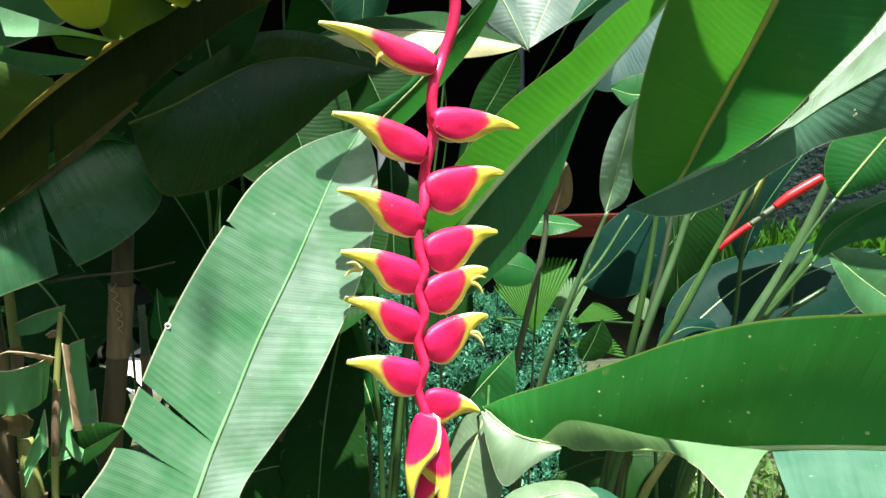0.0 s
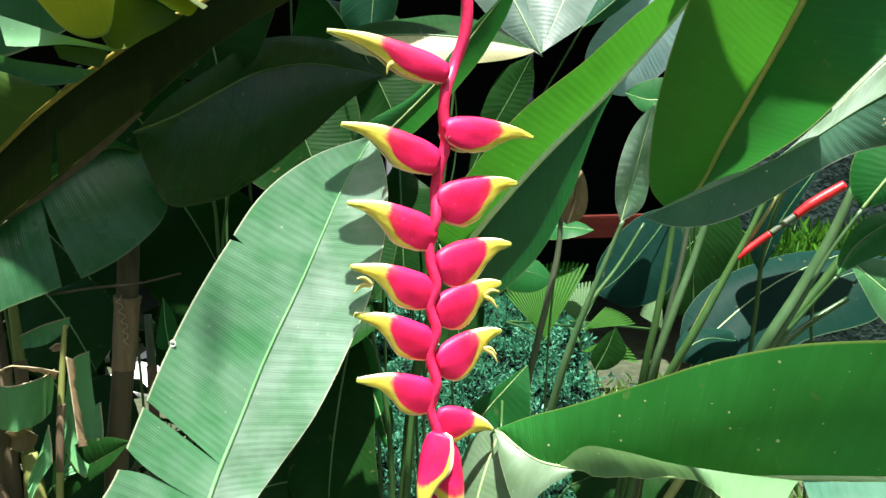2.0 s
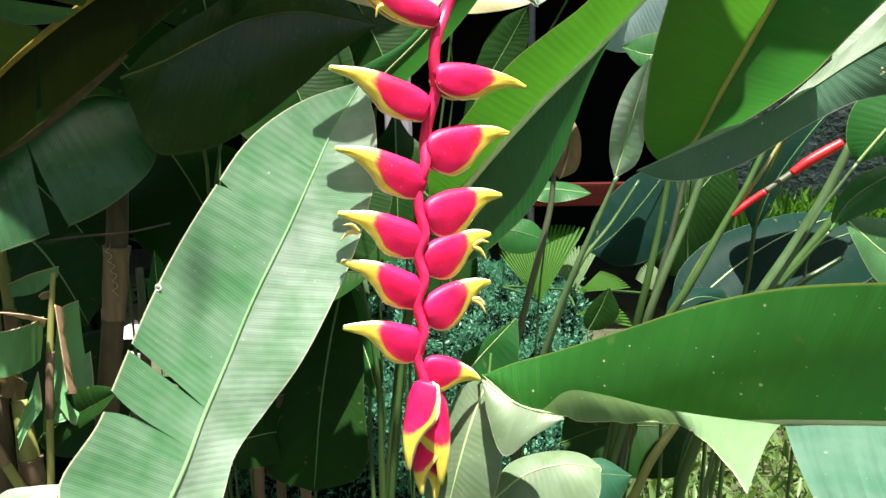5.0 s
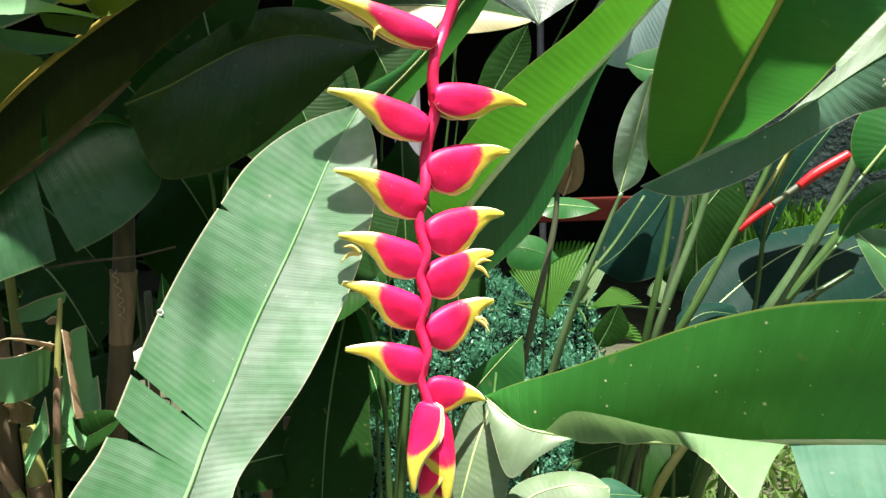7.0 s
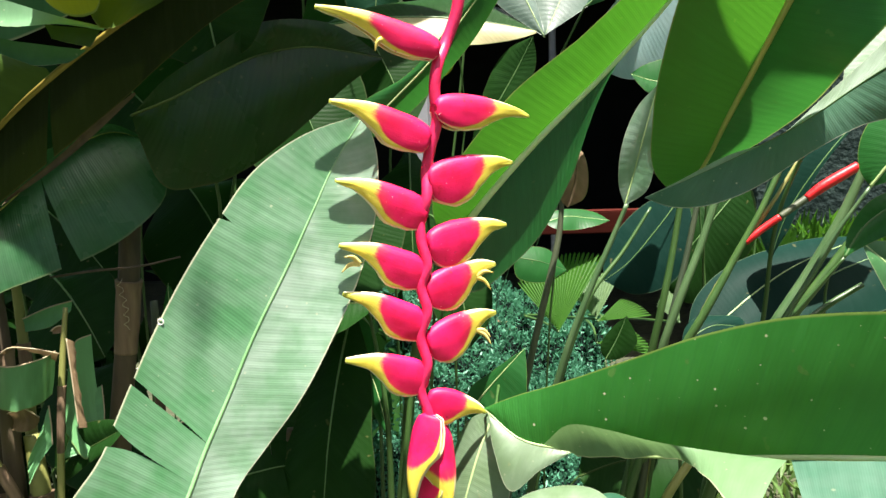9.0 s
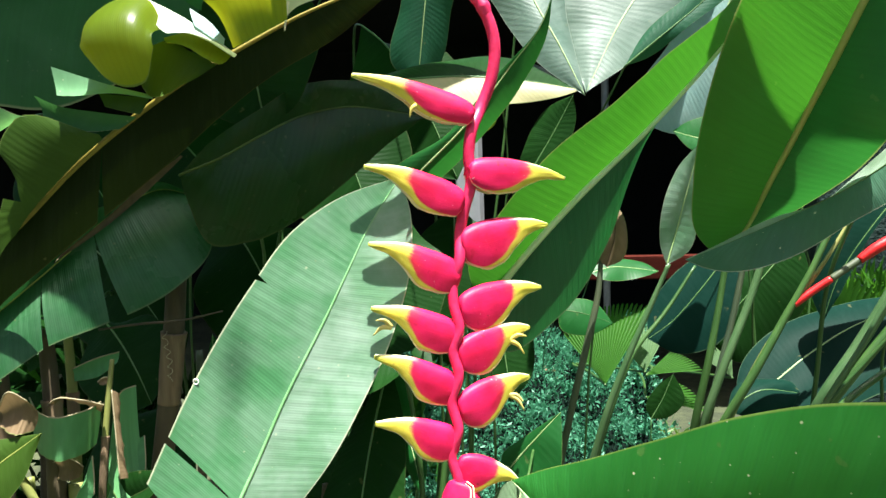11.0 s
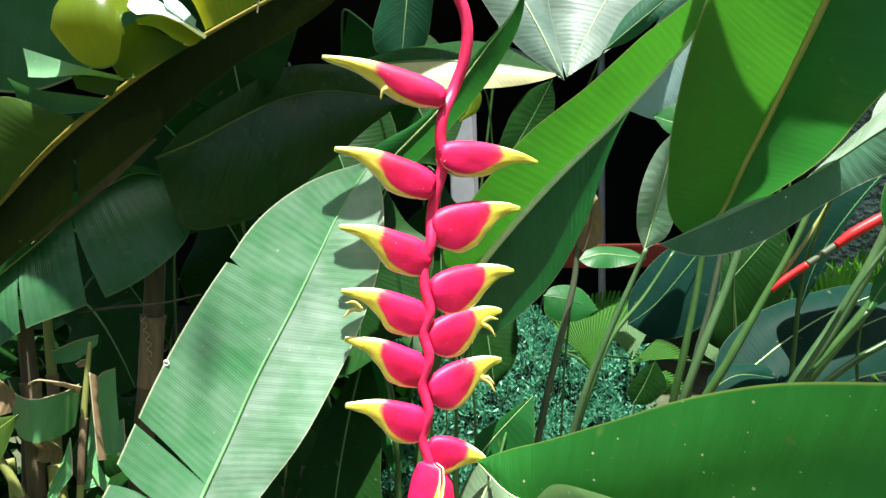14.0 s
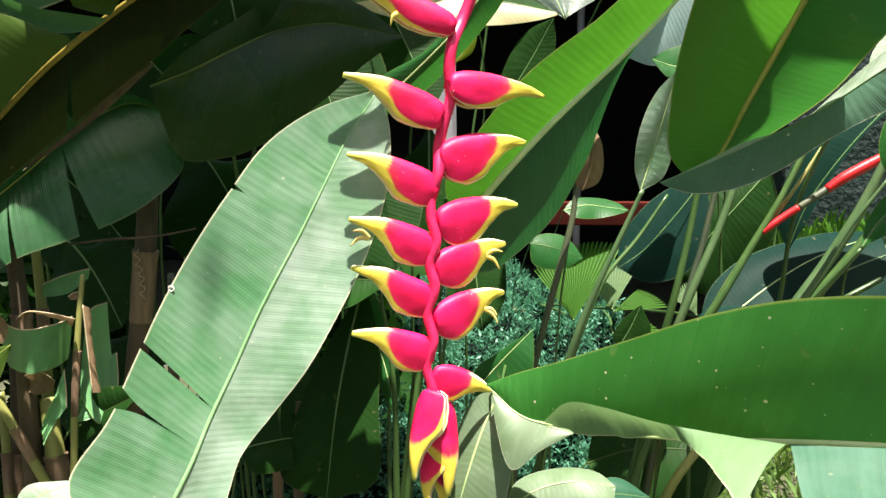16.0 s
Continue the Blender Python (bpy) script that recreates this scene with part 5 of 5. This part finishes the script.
strip_leaf("crumpled pale-brown dead leaf", [(-0.650, 0.802, 1.154), (-0.618, 0.790, 1.180), (-0.607, 0.802, 1.165)], [(-0.648, 0.801, 1.132), (-0.613, 0.786, 1.127), (-0.608, 0.809, 1.124)], DRY, 0.3)
leaf("dark green folded leaf end across the old stalks", [(-0.592, 0.885, 0.971), (-0.549, 0.885, 0.996), (-0.511, 0.885, 1.016), (-0.475, 0.885, 1.036)], [(-0.583, 0.890, 1.013), (-0.547, 0.890, 1.033), (-0.507, 0.890, 1.040)], [(-0.578, 0.875, 0.960), (-0.537, 0.875, 0.982), (-0.503, 0.875, 1.005)], DEEP, RIB_SHADE, 0.0010, [(-0.634, 0.900, 0.913), (-0.716, 0.930, 0.659)], (0.08, 0.08), 0.004, (), 64, 24, 6)
leaf("olive leaf end low among the stalks", [(-0.700, 0.769, 1.049), (-0.633, 0.777, 1.094), (-0.584, 0.792, 1.128)], [(-0.684, 0.779, 1.114), (-0.634, 0.791, 1.120)], [(-0.653, 0.755, 1.028), (-0.604, 0.770, 1.069)], OLIVE, RIB_GOLD, 0.0012, [(-0.806, 0.801, 0.938)], (0.06, 0.06), 0.003, (), 61)
leaf("small yellow-edged leaf end", [(-0.738, 0.841, 1.168), (-0.707, 0.850, 1.182), (-0.686, 0.853, 1.173)], [(-0.723, 0.847, 1.198), (-0.696, 0.853, 1.195)], [(-0.724, 0.842, 1.151), (-0.697, 0.849, 1.157)], MID, RIB_GOLD, 0.0008, [(-0.823, 0.860, 0.990)], (0.06, 0.06), 0.003, (), 62, 20, 5)
leaf("pale leaf at the foot of the stalks", [(-0.590, 0.765, 0.922), (-0.549, 0.775, 0.944), (-0.507, 0.783, 0.959)], [(-0.584, 0.781, 0.944), (-0.542, 0.788, 0.953)], [(-0.548, 0.759, 0.921), (-0.507, 0.768, 0.941)], WAXY, RIB_PALE, 0.0010, [(-0.650, 0.795, 0.821)], (0.06, 0.06), 0.003, (), 63, 20, 5)
stem("old_stalk", [(-0.548, 0.890, 1.194), (-0.552, 0.878, 1.136), (-0.556, 0.861, 1.048), (-0.564, 0.844, 0.902), (-0.656, 0.862, 0.292)], [0.0030, 0.0042, 0.0045, 0.0055], STEM_YELLOW, "broken yellow-green twig standing upright", "stalk", False, "old stalks")
stem("old_stalk", [(-0.673, 0.830, 1.086), (-0.638, 0.833, 1.017), (-0.615, 0.836, 0.961), (-0.593, 0.840, 0.904), (-0.613, 0.867, 0.292)], [0.005, 0.006, 0.0065, 0.008], STEM_YELLOW, "slanting yellow leaf stalk", "stalk", False, "old stalks")
stem("old_stalk", [(-0.688, 0.885, 1.026), (-0.680, 0.875, 0.972), (-0.672, 0.858, 0.879), (-0.743, 0.851, 0.294)], [0.0055, 0.006, 0.0065, 0.008], STEM_YELLOW, "olive stalk standing in shade", "stalk", False, "old stalks")
stem("old_stalk", [(-0.706, 0.942, 1.045), (-0.701, 0.924, 0.949), (-0.704, 0.916, 0.845), (-0.734, 0.852, 0.293)], [0.008, 0.009, 0.009, 0.010], BARK, "brown withered leaf stalk", "stalk", False, "old stalks")
stem("old_stalk", [(-0.608, 0.873, 1.026), (-0.597, 0.861, 0.957), (-0.593, 0.858, 0.884), (-0.648, 0.863, 0.292)], [0.010, 0.012, 0.013, 0.014], STEM_YELLOW, "thick pale-brown leaf stalk", "stalk", False, "old stalks")
stem("old_stalk", [(-0.494, 0.987, 1.358), (-0.499, 0.977, 1.266), (-0.514, 0.971, 1.148), (-0.537, 0.960, 0.993), (-0.647, 0.982, 0.248)], [0.013, 0.0145, 0.015, 0.018], BARK, "brown fibrous stem in shade", "stalk", False, "old stalks")
stem("old_stalk", [(-0.637, 0.881, 1.238), (-0.631, 0.873, 1.143), (-0.628, 0.862, 1.033), (-0.711, 0.875, 0.354)], [0.010, 0.011, 0.012, 0.014], BARK, "brown stem behind the torn leaves", "stalk", False, "old stalks")
stem("old_stalk", [(-0.642, 0.930, 1.226), (-0.637, 0.921, 1.127), (-0.635, 0.906, 0.978), (-0.753, 0.958, 0.254)], [0.006, 0.007, 0.008, 0.010], STEM_YELLOW, "thin olive leaf stalk", "stalk", False, "old stalks")
stem("old_stalk", [(-0.746, 0.911, 1.265), (-0.734, 0.902, 1.149), (-0.730, 0.885, 0.983), (-0.850, 0.937, 0.259)], [0.010, 0.012, 0.012, 0.014], BARK, "dark brown fibrous stem", "stalk", False, "old stalks")
stem("old_stalk", [(-0.564, 1.144, 1.139), (-0.559, 1.128, 1.046), (-0.556, 1.089, 0.822), (-0.613, 1.071, 0.145)], [0.006, 0.007, 0.008, 0.010], STEM_DARK, "thin dark upright stem", "stalk", False, "old stalks")
stem("old_stalk", [(-0.291, 0.978, 0.988), (-0.294, 0.968, 0.931), (-0.293, 0.958, 0.874), (-0.343, 0.998, 0.236)], [0.006, 0.007, 0.008], BARK, "brown stem under the dark leaves", "stalk", False, "old stalks")
stem("old_stalk", [(-0.344, 1.017, 0.935), (-0.342, 1.006, 0.866), (-0.376, 0.997, 0.237)], [0.006, 0.007, 0.009], BARK, "brown stem under the dark leaves", "stalk", False, "old stalks")
stem("old_stalk", [(-0.293, 1.038, 0.924), (-0.282, 1.027, 0.854), (-0.310, 1.000, 0.235)], [0.006, 0.007, 0.009], BARK, "reddish-brown stem under the dark leaves", "stalk", False, "old stalks")
tagged(tube("fallen_twig", [(-0.568, 0.896, 1.233), (-0.514, 0.909, 1.238), (-0.460, 0.921, 1.240), (-0.416, 0.952, 1.246)], [0.0014, 0.0018, 0.0012], BARK), "thin dry twig caught level among the stems", "twig")

# ---- fan palms and small plants before the hedge ----
def fan_palm(label, heart, reach, a0, a1, count, tilt, material, foot, name="fan_palm_leaf"):
    """A pleated fan leaf of narrow joined segments on a stalk."""
    root = tagged(new(name), label, "palm leaf", "fan palm leaves")
    root.location = foot
    h = Vector(heart)
    turn = Matrix.Rotation(radians(tilt), 3, "X")
    for k in range(count):
        verts, uvs, faces = [], [], []
        b0, b1 = (radians(a0 + (a1 - a0) * q / count) for q in (k, k + 1))
        for i in range(7):
            s = i / 6
            for q, ridge in ((0, 0), (0.5, 1), (1, 0)):
                a = b0 + (b1 - b0) * q
                a = a if s < 0.95 or q == 0.5 else (b0 + b1) / 2 + (a - (b0 + b1) / 2) * 0.55
                r = reach * s * (1 if q == 0.5 else 0.965) * (0.80 + 0.20 * math.sin(math.pi * (k + q) / count) if a1 - a0 > 90 else 1.0 - 0.32 * (k + q) / count)
                p = Vector((math.cos(a) * r, ridge * reach * 0.022 * s ** 0.7 + 0.10 * reach * s * s, math.sin(a) * r))
                verts.append(h + turn @ p)
                uvs.append((s * reach, (q - 0.5) * 1.6))
        for i in range(6):
            for j in range(2):
                q = i * 3 + j
                faces.append((q, q + 1, q + 4, q + 3))
        hold(new("segment", sheet_mesh("segment", verts, faces, uvs, material)), root)
    tube("leaf_stalk", [heart, (h + Vector(foot)) / 2 + Vector((0.02, 0, 0)), foot], [0.003, 0.004, 0.006], STEM_GREEN, root, 8)
    return root


fan_palm("bright green pleated fan palm leaf", (0.139, 1.756, 0.893), 0.25, 58, 126, 24, -32, PALM, (0.045, 2.626, 0.700))
fan_palm("pale pleated fan palm leaf", (0.247, 1.900, 0.883), 0.15, 60, 128, 16, -30, FADED, (0.025, 2.622, 0.701))
fan_palm("pale fan palm leaf lying low", (0.240, 1.800, 0.905), 0.14, 8, 48, 12, -40, PALM, (0.325, 2.687, 0.685))
fan_palm("low fan palm leaf in half shade", (0.242, 1.840, 0.835), 0.15, -12, 30, 10, -45, PALM, (0.265, 2.674, 0.688))
fan_palm("small pale fan palm leaf", (0.441, 1.807, 0.898), 0.10, 85, 140, 12, -30, FADED, (0.205, 2.661, 0.691))
fan_palm("yellow-green fan palm by the garden wall", (1.038, 2.852, 0.729), 0.24, 20, 160, 22, 10, PALM, (0.995, 2.719, -0.453))
leaf("smooth oval green leaf before the shelter", [(0.113, 1.844, 1.153), (0.168, 1.868, 1.163), (0.224, 1.890, 1.155), (0.282, 1.902, 1.145)], [(0.134, 1.872, 1.174), (0.191, 1.905, 1.177), (0.254, 1.918, 1.162)], [(0.133, 1.827, 1.141), (0.194, 1.850, 1.131), (0.250, 1.873, 1.138)], MID, RIB_PALE, 0.0012, [(0.087, 2.052, 1.025), (0.068, 2.535, 0.766)], (0.05, 0.05), 0.003, (), 71, 24, 6)
leaf("oval dark green leaf before the hedge", [(0.033, 1.585, 1.115), (0.086, 1.596, 1.103), (0.150, 1.618, 1.076)], [(0.050, 1.611, 1.128), (0.111, 1.634, 1.120)], [(0.038, 1.572, 1.074), (0.097, 1.583, 1.057)], MID, RIB_DARK, 0.0010, [(0.012, 1.827, 1.014), (-0.034, 2.405, 0.723)], (0.05, 0.05), 0.003, (), 72, 24, 6)
leaf("small dark pointed leaf before the hedge", [(0.200, 1.349, 0.959), (0.221, 1.357, 0.994), (0.242, 1.367, 1.039)], [(0.191, 1.349, 0.980), (0.215, 1.359, 1.020)], [(0.225, 1.354, 0.958), (0.261, 1.365, 0.987)], DEEP, RIB_DARK, 0.0010, [(0.196, 1.333, 0.817)], (0.05, 0.05), 0.002, (), 73, 20, 5)


def leaf_cloud(name, label, category, count, place, size, material, seed, shape=0.36):
    """A mass of small folded leaflets; place gives a point and an outward direction."""
    rnd = np.random.RandomState(seed)
    verts, faces, uvs = [], [], []
    for k in range(count):
        p, out = place(rnd)
        d = np.array(out) + rnd.normal(0, 0.55, 3)
        d /= np.linalg.norm(d)
        side = np.cross(d, rnd.normal(0, 1, 3))
        side /= np.linalg.norm(side) + 1e-9
        up = np.cross(side, d)
        L = size * (0.6 + 0.8 * rnd.rand())
        w = L * shape
        q = len(verts)
        p = np.array(p)
        verts += [p, p + d * L * 0.5 + side * w * 0.5 + up * L * 0.08, p + d * L, p + d * L * 0.5 - side * w * 0.5 + up * L * 0.08, p + d * L * 0.5]
        uvs += [(0, 0), (0.5 * L, 0.9), (L, 0), (0.5 * L, -0.9), (0.5 * L, 0)]
        faces += [(q, q + 1, q + 4), (q + 1, q + 2, q + 4), (q, q + 4, q + 3), (q + 4, q + 2, q + 3)]
    ob = new(name, sheet_mesh(name, verts, faces, uvs, material))
    return tagged(ob, label, category, kind="stuff")


def hedge_top(x, y):
    return 0.44 + 0.36 * min(1.0, (y - 1.7) / 0.9) + 0.10 * noise.noise(Vector((x * 4.1, y * 4.1, 5))) + 0.09 * noise.noise(Vector((x * 13, y * 13, 2))) - 0.14 * max(0.0, x - 0.5) - 0.10 * max(0.0, -x - 0.3)


def hedge_place(rnd):
    x, y = rnd.uniform(-0.9, 0.34), rnd.uniform(1.7, 2.8)
    top = hedge_top(x, y)
    if rnd.rand() < 0.8:
        return (x, y, top - abs(rnd.normal(0, 0.035))), (0, -0.4, 0.8)
    return (x, 1.7 + rnd.uniform(-0.05, 0.05), rnd.uniform(0.05, top)), (0, -0.9, 0.4)


hedge = leaf_cloud("hedge", "low clipped hedge of tiny teal-green leaflets", "hedge", 54000, hedge_place, 0.018, HEDGE, 3, 0.40)
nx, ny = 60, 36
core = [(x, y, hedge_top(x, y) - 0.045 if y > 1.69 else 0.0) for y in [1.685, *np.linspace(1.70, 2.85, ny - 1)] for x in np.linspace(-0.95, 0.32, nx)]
hold(new("shade_core", sheet_mesh("shade_core", core, [(j * nx + i, j * nx + i + 1, (j + 1) * nx + i + 1, (j + 1) * nx + i) for j in range(ny - 1) for i in range(nx - 1)], None, HEDGE_DARK)), hedge)


def cover_place(rnd):
    x, y = rnd.uniform(0.2, 2.2), rnd.uniform(1.1, 3.2)
    return (x, y, 0.20 + 0.08 * noise.noise(Vector((x * 5, y * 5, 1))) + rnd.uniform(-0.12, 0.03)), (0, -0.2, 0.8)


leaf_cloud("ground_cover", "pale green ground-cover plants with narrow leaves", "ground cover", 9000, cover_place, 0.07, COVER, 4, 0.24)
for n, (a, b, c) in enumerate((([(-0.059, 2.501, 0.710), (-0.030, 2.509, 0.724), (0.004, 2.516, 0.714)], [(-0.047, 2.452, 0.709), (-0.018, 2.459, 0.715), (0.010, 2.466, 0.717)], "pinkish-brown fallen leaf on the hedge"), ([(-0.006, 2.459, 0.687), (0.038, 2.470, 0.696), (0.080, 2.475, 0.660)], [(-0.009, 2.427, 0.685), (0.038, 2.437, 0.675), (0.075, 2.444, 0.662)], "tan fallen leaf on the hedge"), ([(0.188, 2.392, 0.612), (0.228, 2.402, 0.623), (0.273, 2.409, 0.596)], [(0.182, 2.339, 0.615), (0.225, 2.347, 0.604), (0.269, 2.357, 0.603)], "brown fallen leaf on the hedge"))):
    strip_leaf(c, a, b, DRY, 0.2, "fallen_leaf")

# ---- added leaves: dark ones filling the gaps behind, unseen ones overhead casting shade ----
def hanging_leaf(label, base, tip, width, material, seed, stalk, sag=0.12, vein=RIB_DARK, name="heliconia_leaf", group="background leaves", level=False):
    """A whole leaf from its base and tip: it arches and tapers to both ends."""
    b, t = np.array(base), np.array(tip)
    along = t - b
    size = float(np.linalg.norm(along))
    rib = [b + along * f + np.array((0, 0, sag * size * 4 * f * (1 - f))) for f in (0, 0.25, 0.5, 0.75, 1)]
    side = np.cross(along / size, (0, 0, 1) if level else (0.1, -1, 0.35))
    side /= np.linalg.norm(side) + 1e-9
    drop = np.array((0, 0.02, -0.25)) * width
    left = [rib[k] + (side * w * width + drop) + 0.1 * along for k, w in ((0, 0.35), (1, 0.95), (2, 1.0), (3, 0.72))]
    right = [rib[k] + (-side * w * width + drop) + 0.1 * along for k, w in ((0, 0.35), (1, 0.95), (2, 1.0), (3, 0.72))]
    return leaf(label, [tuple(p) for p in rib], [tuple(p) for p in left], [tuple(p) for p in right], material, vein, 0.002, stalk, (0.06, 0.06), 0.008, (), seed, 24, 5, name, "leaf", group)


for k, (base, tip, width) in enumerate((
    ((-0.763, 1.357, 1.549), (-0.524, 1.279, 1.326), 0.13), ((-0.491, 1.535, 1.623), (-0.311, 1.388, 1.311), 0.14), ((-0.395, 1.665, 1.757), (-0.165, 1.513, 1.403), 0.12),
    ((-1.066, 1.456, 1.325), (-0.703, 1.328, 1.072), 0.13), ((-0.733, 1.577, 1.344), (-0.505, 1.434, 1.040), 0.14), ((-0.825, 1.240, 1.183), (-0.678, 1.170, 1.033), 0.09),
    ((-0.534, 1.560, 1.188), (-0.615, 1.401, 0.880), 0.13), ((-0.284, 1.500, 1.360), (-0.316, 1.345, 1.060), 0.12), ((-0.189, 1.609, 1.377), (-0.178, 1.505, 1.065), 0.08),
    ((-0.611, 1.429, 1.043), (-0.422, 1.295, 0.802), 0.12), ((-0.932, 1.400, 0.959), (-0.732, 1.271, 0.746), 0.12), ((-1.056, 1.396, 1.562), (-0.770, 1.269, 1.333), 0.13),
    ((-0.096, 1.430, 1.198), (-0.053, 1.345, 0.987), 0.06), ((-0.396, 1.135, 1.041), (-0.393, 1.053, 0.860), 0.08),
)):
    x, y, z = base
    hanging_leaf("dark leaf added to fill a shaded gap in the clump", base, tip, width, DEEP, 100 + k, [(x - 0.05, y + 0.12, z + 0.02), (x - 0.08, y + 0.2, z - 0.4)])
for k, (x0, y0, z0, x1, y1, z1, width) in enumerate((
    (-1.3, 1.02, 2.10, 0.0, 1.05, 2.08, 0.13), (-1.6, 1.20, 2.15, -0.15, 1.15, 2.10, 0.16), (-1.6, 1.60, 2.3, -0.10, 1.50, 2.2, 0.24),
    (-1.8, 2.1, 2.45, -0.2, 2.0, 2.35, 0.26), (-1.7, 0.75, 2.2, -0.62, 0.80, 2.15, 0.16), (-1.6, 2.6, 2.6, -0.5, 2.5, 2.5, 0.26),
    (1.6, 1.35, 2.15, 0.62, 1.24, 2.12, 0.13), 
)):
    out = -1 if x0 < 0 else 1
    hanging_leaf("unseen leaf added overhead to shade the clump", (x0, y0, z0), (x1, y1, z1), width, MID, 140 + k, [(x0 + out * 0.25, y0 + 0.05, z0 - 0.25), (x0 + out * 0.4, y0 + 0.05, 1.0)], 0.05, RIB_PALE, "heliconia_leaf", "overhead leaves", x0 < 0)
for k, (x0, y0, z0, x1, y1, z1, width) in enumerate((
    (-1.2, 0.92, 1.95, 0.02, 0.92, 1.92, 0.14),
)):
    out = -1 if x0 < 0 else 1
    hanging_leaf("unseen level leaf added to shade the dark leaves", (x0, y0, z0), (x1, y1, z1), width, MID, 160 + k, [(x0 + out * 0.25, y0 + 0.05, z0 - 0.25), (x0 + out * 0.4, y0 + 0.05, 1.0)], 0.04, RIB_PALE, "heliconia_leaf", "overhead leaves", True)

hanging_leaf("hidden leaf added behind the broad one to cast shade", (-0.36, 0.925, 1.17), (-0.135, 0.895, 1.19), 0.085, DEEP, 182, [(-0.42, 0.98, 1.10), (-0.45, 1.02, 0.7)], 0.03, RIB_SHADE, "heliconia_leaf", "background leaves", True)
# unseen shadow casters: a dapple for the broad leaf, shade for the tall bright one
hanging_leaf("unseen small leaf added to cast a dapple", (0.015, 0.374, 4.136), (0.004, 0.348, 4.082), 0.010, MID, 180, [(-0.485, 0.174, 4.256), (-1.485, 0.174, 1.000)], 0.0, RIB_PALE, "heliconia_leaf", "overhead leaves")
leaf("unseen leaf added to shade the tall bright one", [(0.294, 0.905, 1.780), (0.304, 0.870, 1.886), (0.299, 0.835, 1.974), (0.286, 0.795, 2.058)], [(0.327, 0.895, 1.826), (0.360, 0.830, 1.935), (0.317, 0.810, 2.003), (0.298, 0.800, 2.040)], [(0.267, 0.910, 1.826), (0.256, 0.880, 1.923), (0.267, 0.830, 2.001)], MID, RIB_PALE, 0.002, [(0.50, 0.62, 2.15), (0.80, 0.35, 2.10), (1.40, 0.25, 0.9)], (0.04, 0.04), 0.004, (), 190, 30, 7)


def ring_place(rnd):
    a = rnd.uniform(0, 2 * math.pi)
    r = 9.5 + rnd.uniform(-0.7, 0.7)
    return (r * math.cos(a), r * math.sin(a) + 1.5, rnd.uniform(0, 4.6) * (0.8 + 0.3 * math.sin(a * 5))), (-math.cos(a), -math.sin(a), 0.3)


leaf_cloud("tree_line", "ring of dark leaves added to block the low sky", "trees", 7000, ring_place, 0.55, DEEP, 9, 0.5)


def shrub_place(rnd):
    x = rnd.uniform(-2.6, -0.35)
    y = rnd.uniform(1.75, 2.6)
    x = x - 0.22 if abs(x + 0.51 * y) < 0.11 else x
    return (x, y, rnd.uniform(0.0, 1.02 + 0.2 * noise.noise(Vector((x * 2, y, 7))))), (0, -0.8, 0.4)


leaf_cloud("shrub", "dark leaf mass added for the shade behind the stalks", "shrub", 2600, shrub_place, 0.15, DEEP, 12, 0.42)

# ---- small remains among the old stalks ----
coil = tagged(new("tendril"), "thin pale dried tendril coiled on a stem", "tendril")
coil.location = (-0.500, 0.943, 1.139)
tube("coil", [tuple(np.array((-0.502, 0.948, 1.146)) + np.array((0.004 * math.cos(k * 1.9) + 0.002 * math.sin(k * 0.3), 0.003 * math.sin(k * 1.9), 0.0042 * k))) for k in range(18)], [0.0005, 0.0004], DRY_RIM, coil, 6, 90)
strip_leaf("dry tan bract hanging at the stalk top", [(-0.567, 0.882, 1.165), (-0.560, 0.884, 1.170), (-0.551, 0.885, 1.171)], [(-0.565, 0.882, 1.161), (-0.558, 0.883, 1.161), (-0.551, 0.884, 1.163)], DRY, 0.2)
strip_leaf("dull green leaf end in deep shade", [(-0.633, 0.921, 1.171), (-0.600, 0.930, 1.184), (-0.570, 0.938, 1.191)], [(-0.631, 0.920, 1.153), (-0.601, 0.928, 1.157), (-0.572, 0.935, 1.177)], DULL, 0.1)


def lime_place(rnd):
    x, y = rnd.uniform(1.25, 2.6), rnd.uniform(3.0, 3.5)
    return (x, y, LIME_TOP - abs(rnd.normal(0, 0.12)) + 0.03 * noise.noise(Vector((x * 6, y * 6, 3)))), (0, -0.3, 0.9)


LIME_TOP = (1.237, 3.288, 0.856)[2]
leaf_cloud("lime_shrub", "low yellow-green feathery shrub before the garden wall", "shrub", 2500, lime_place, 0.10, PALM, 15, 0.14)
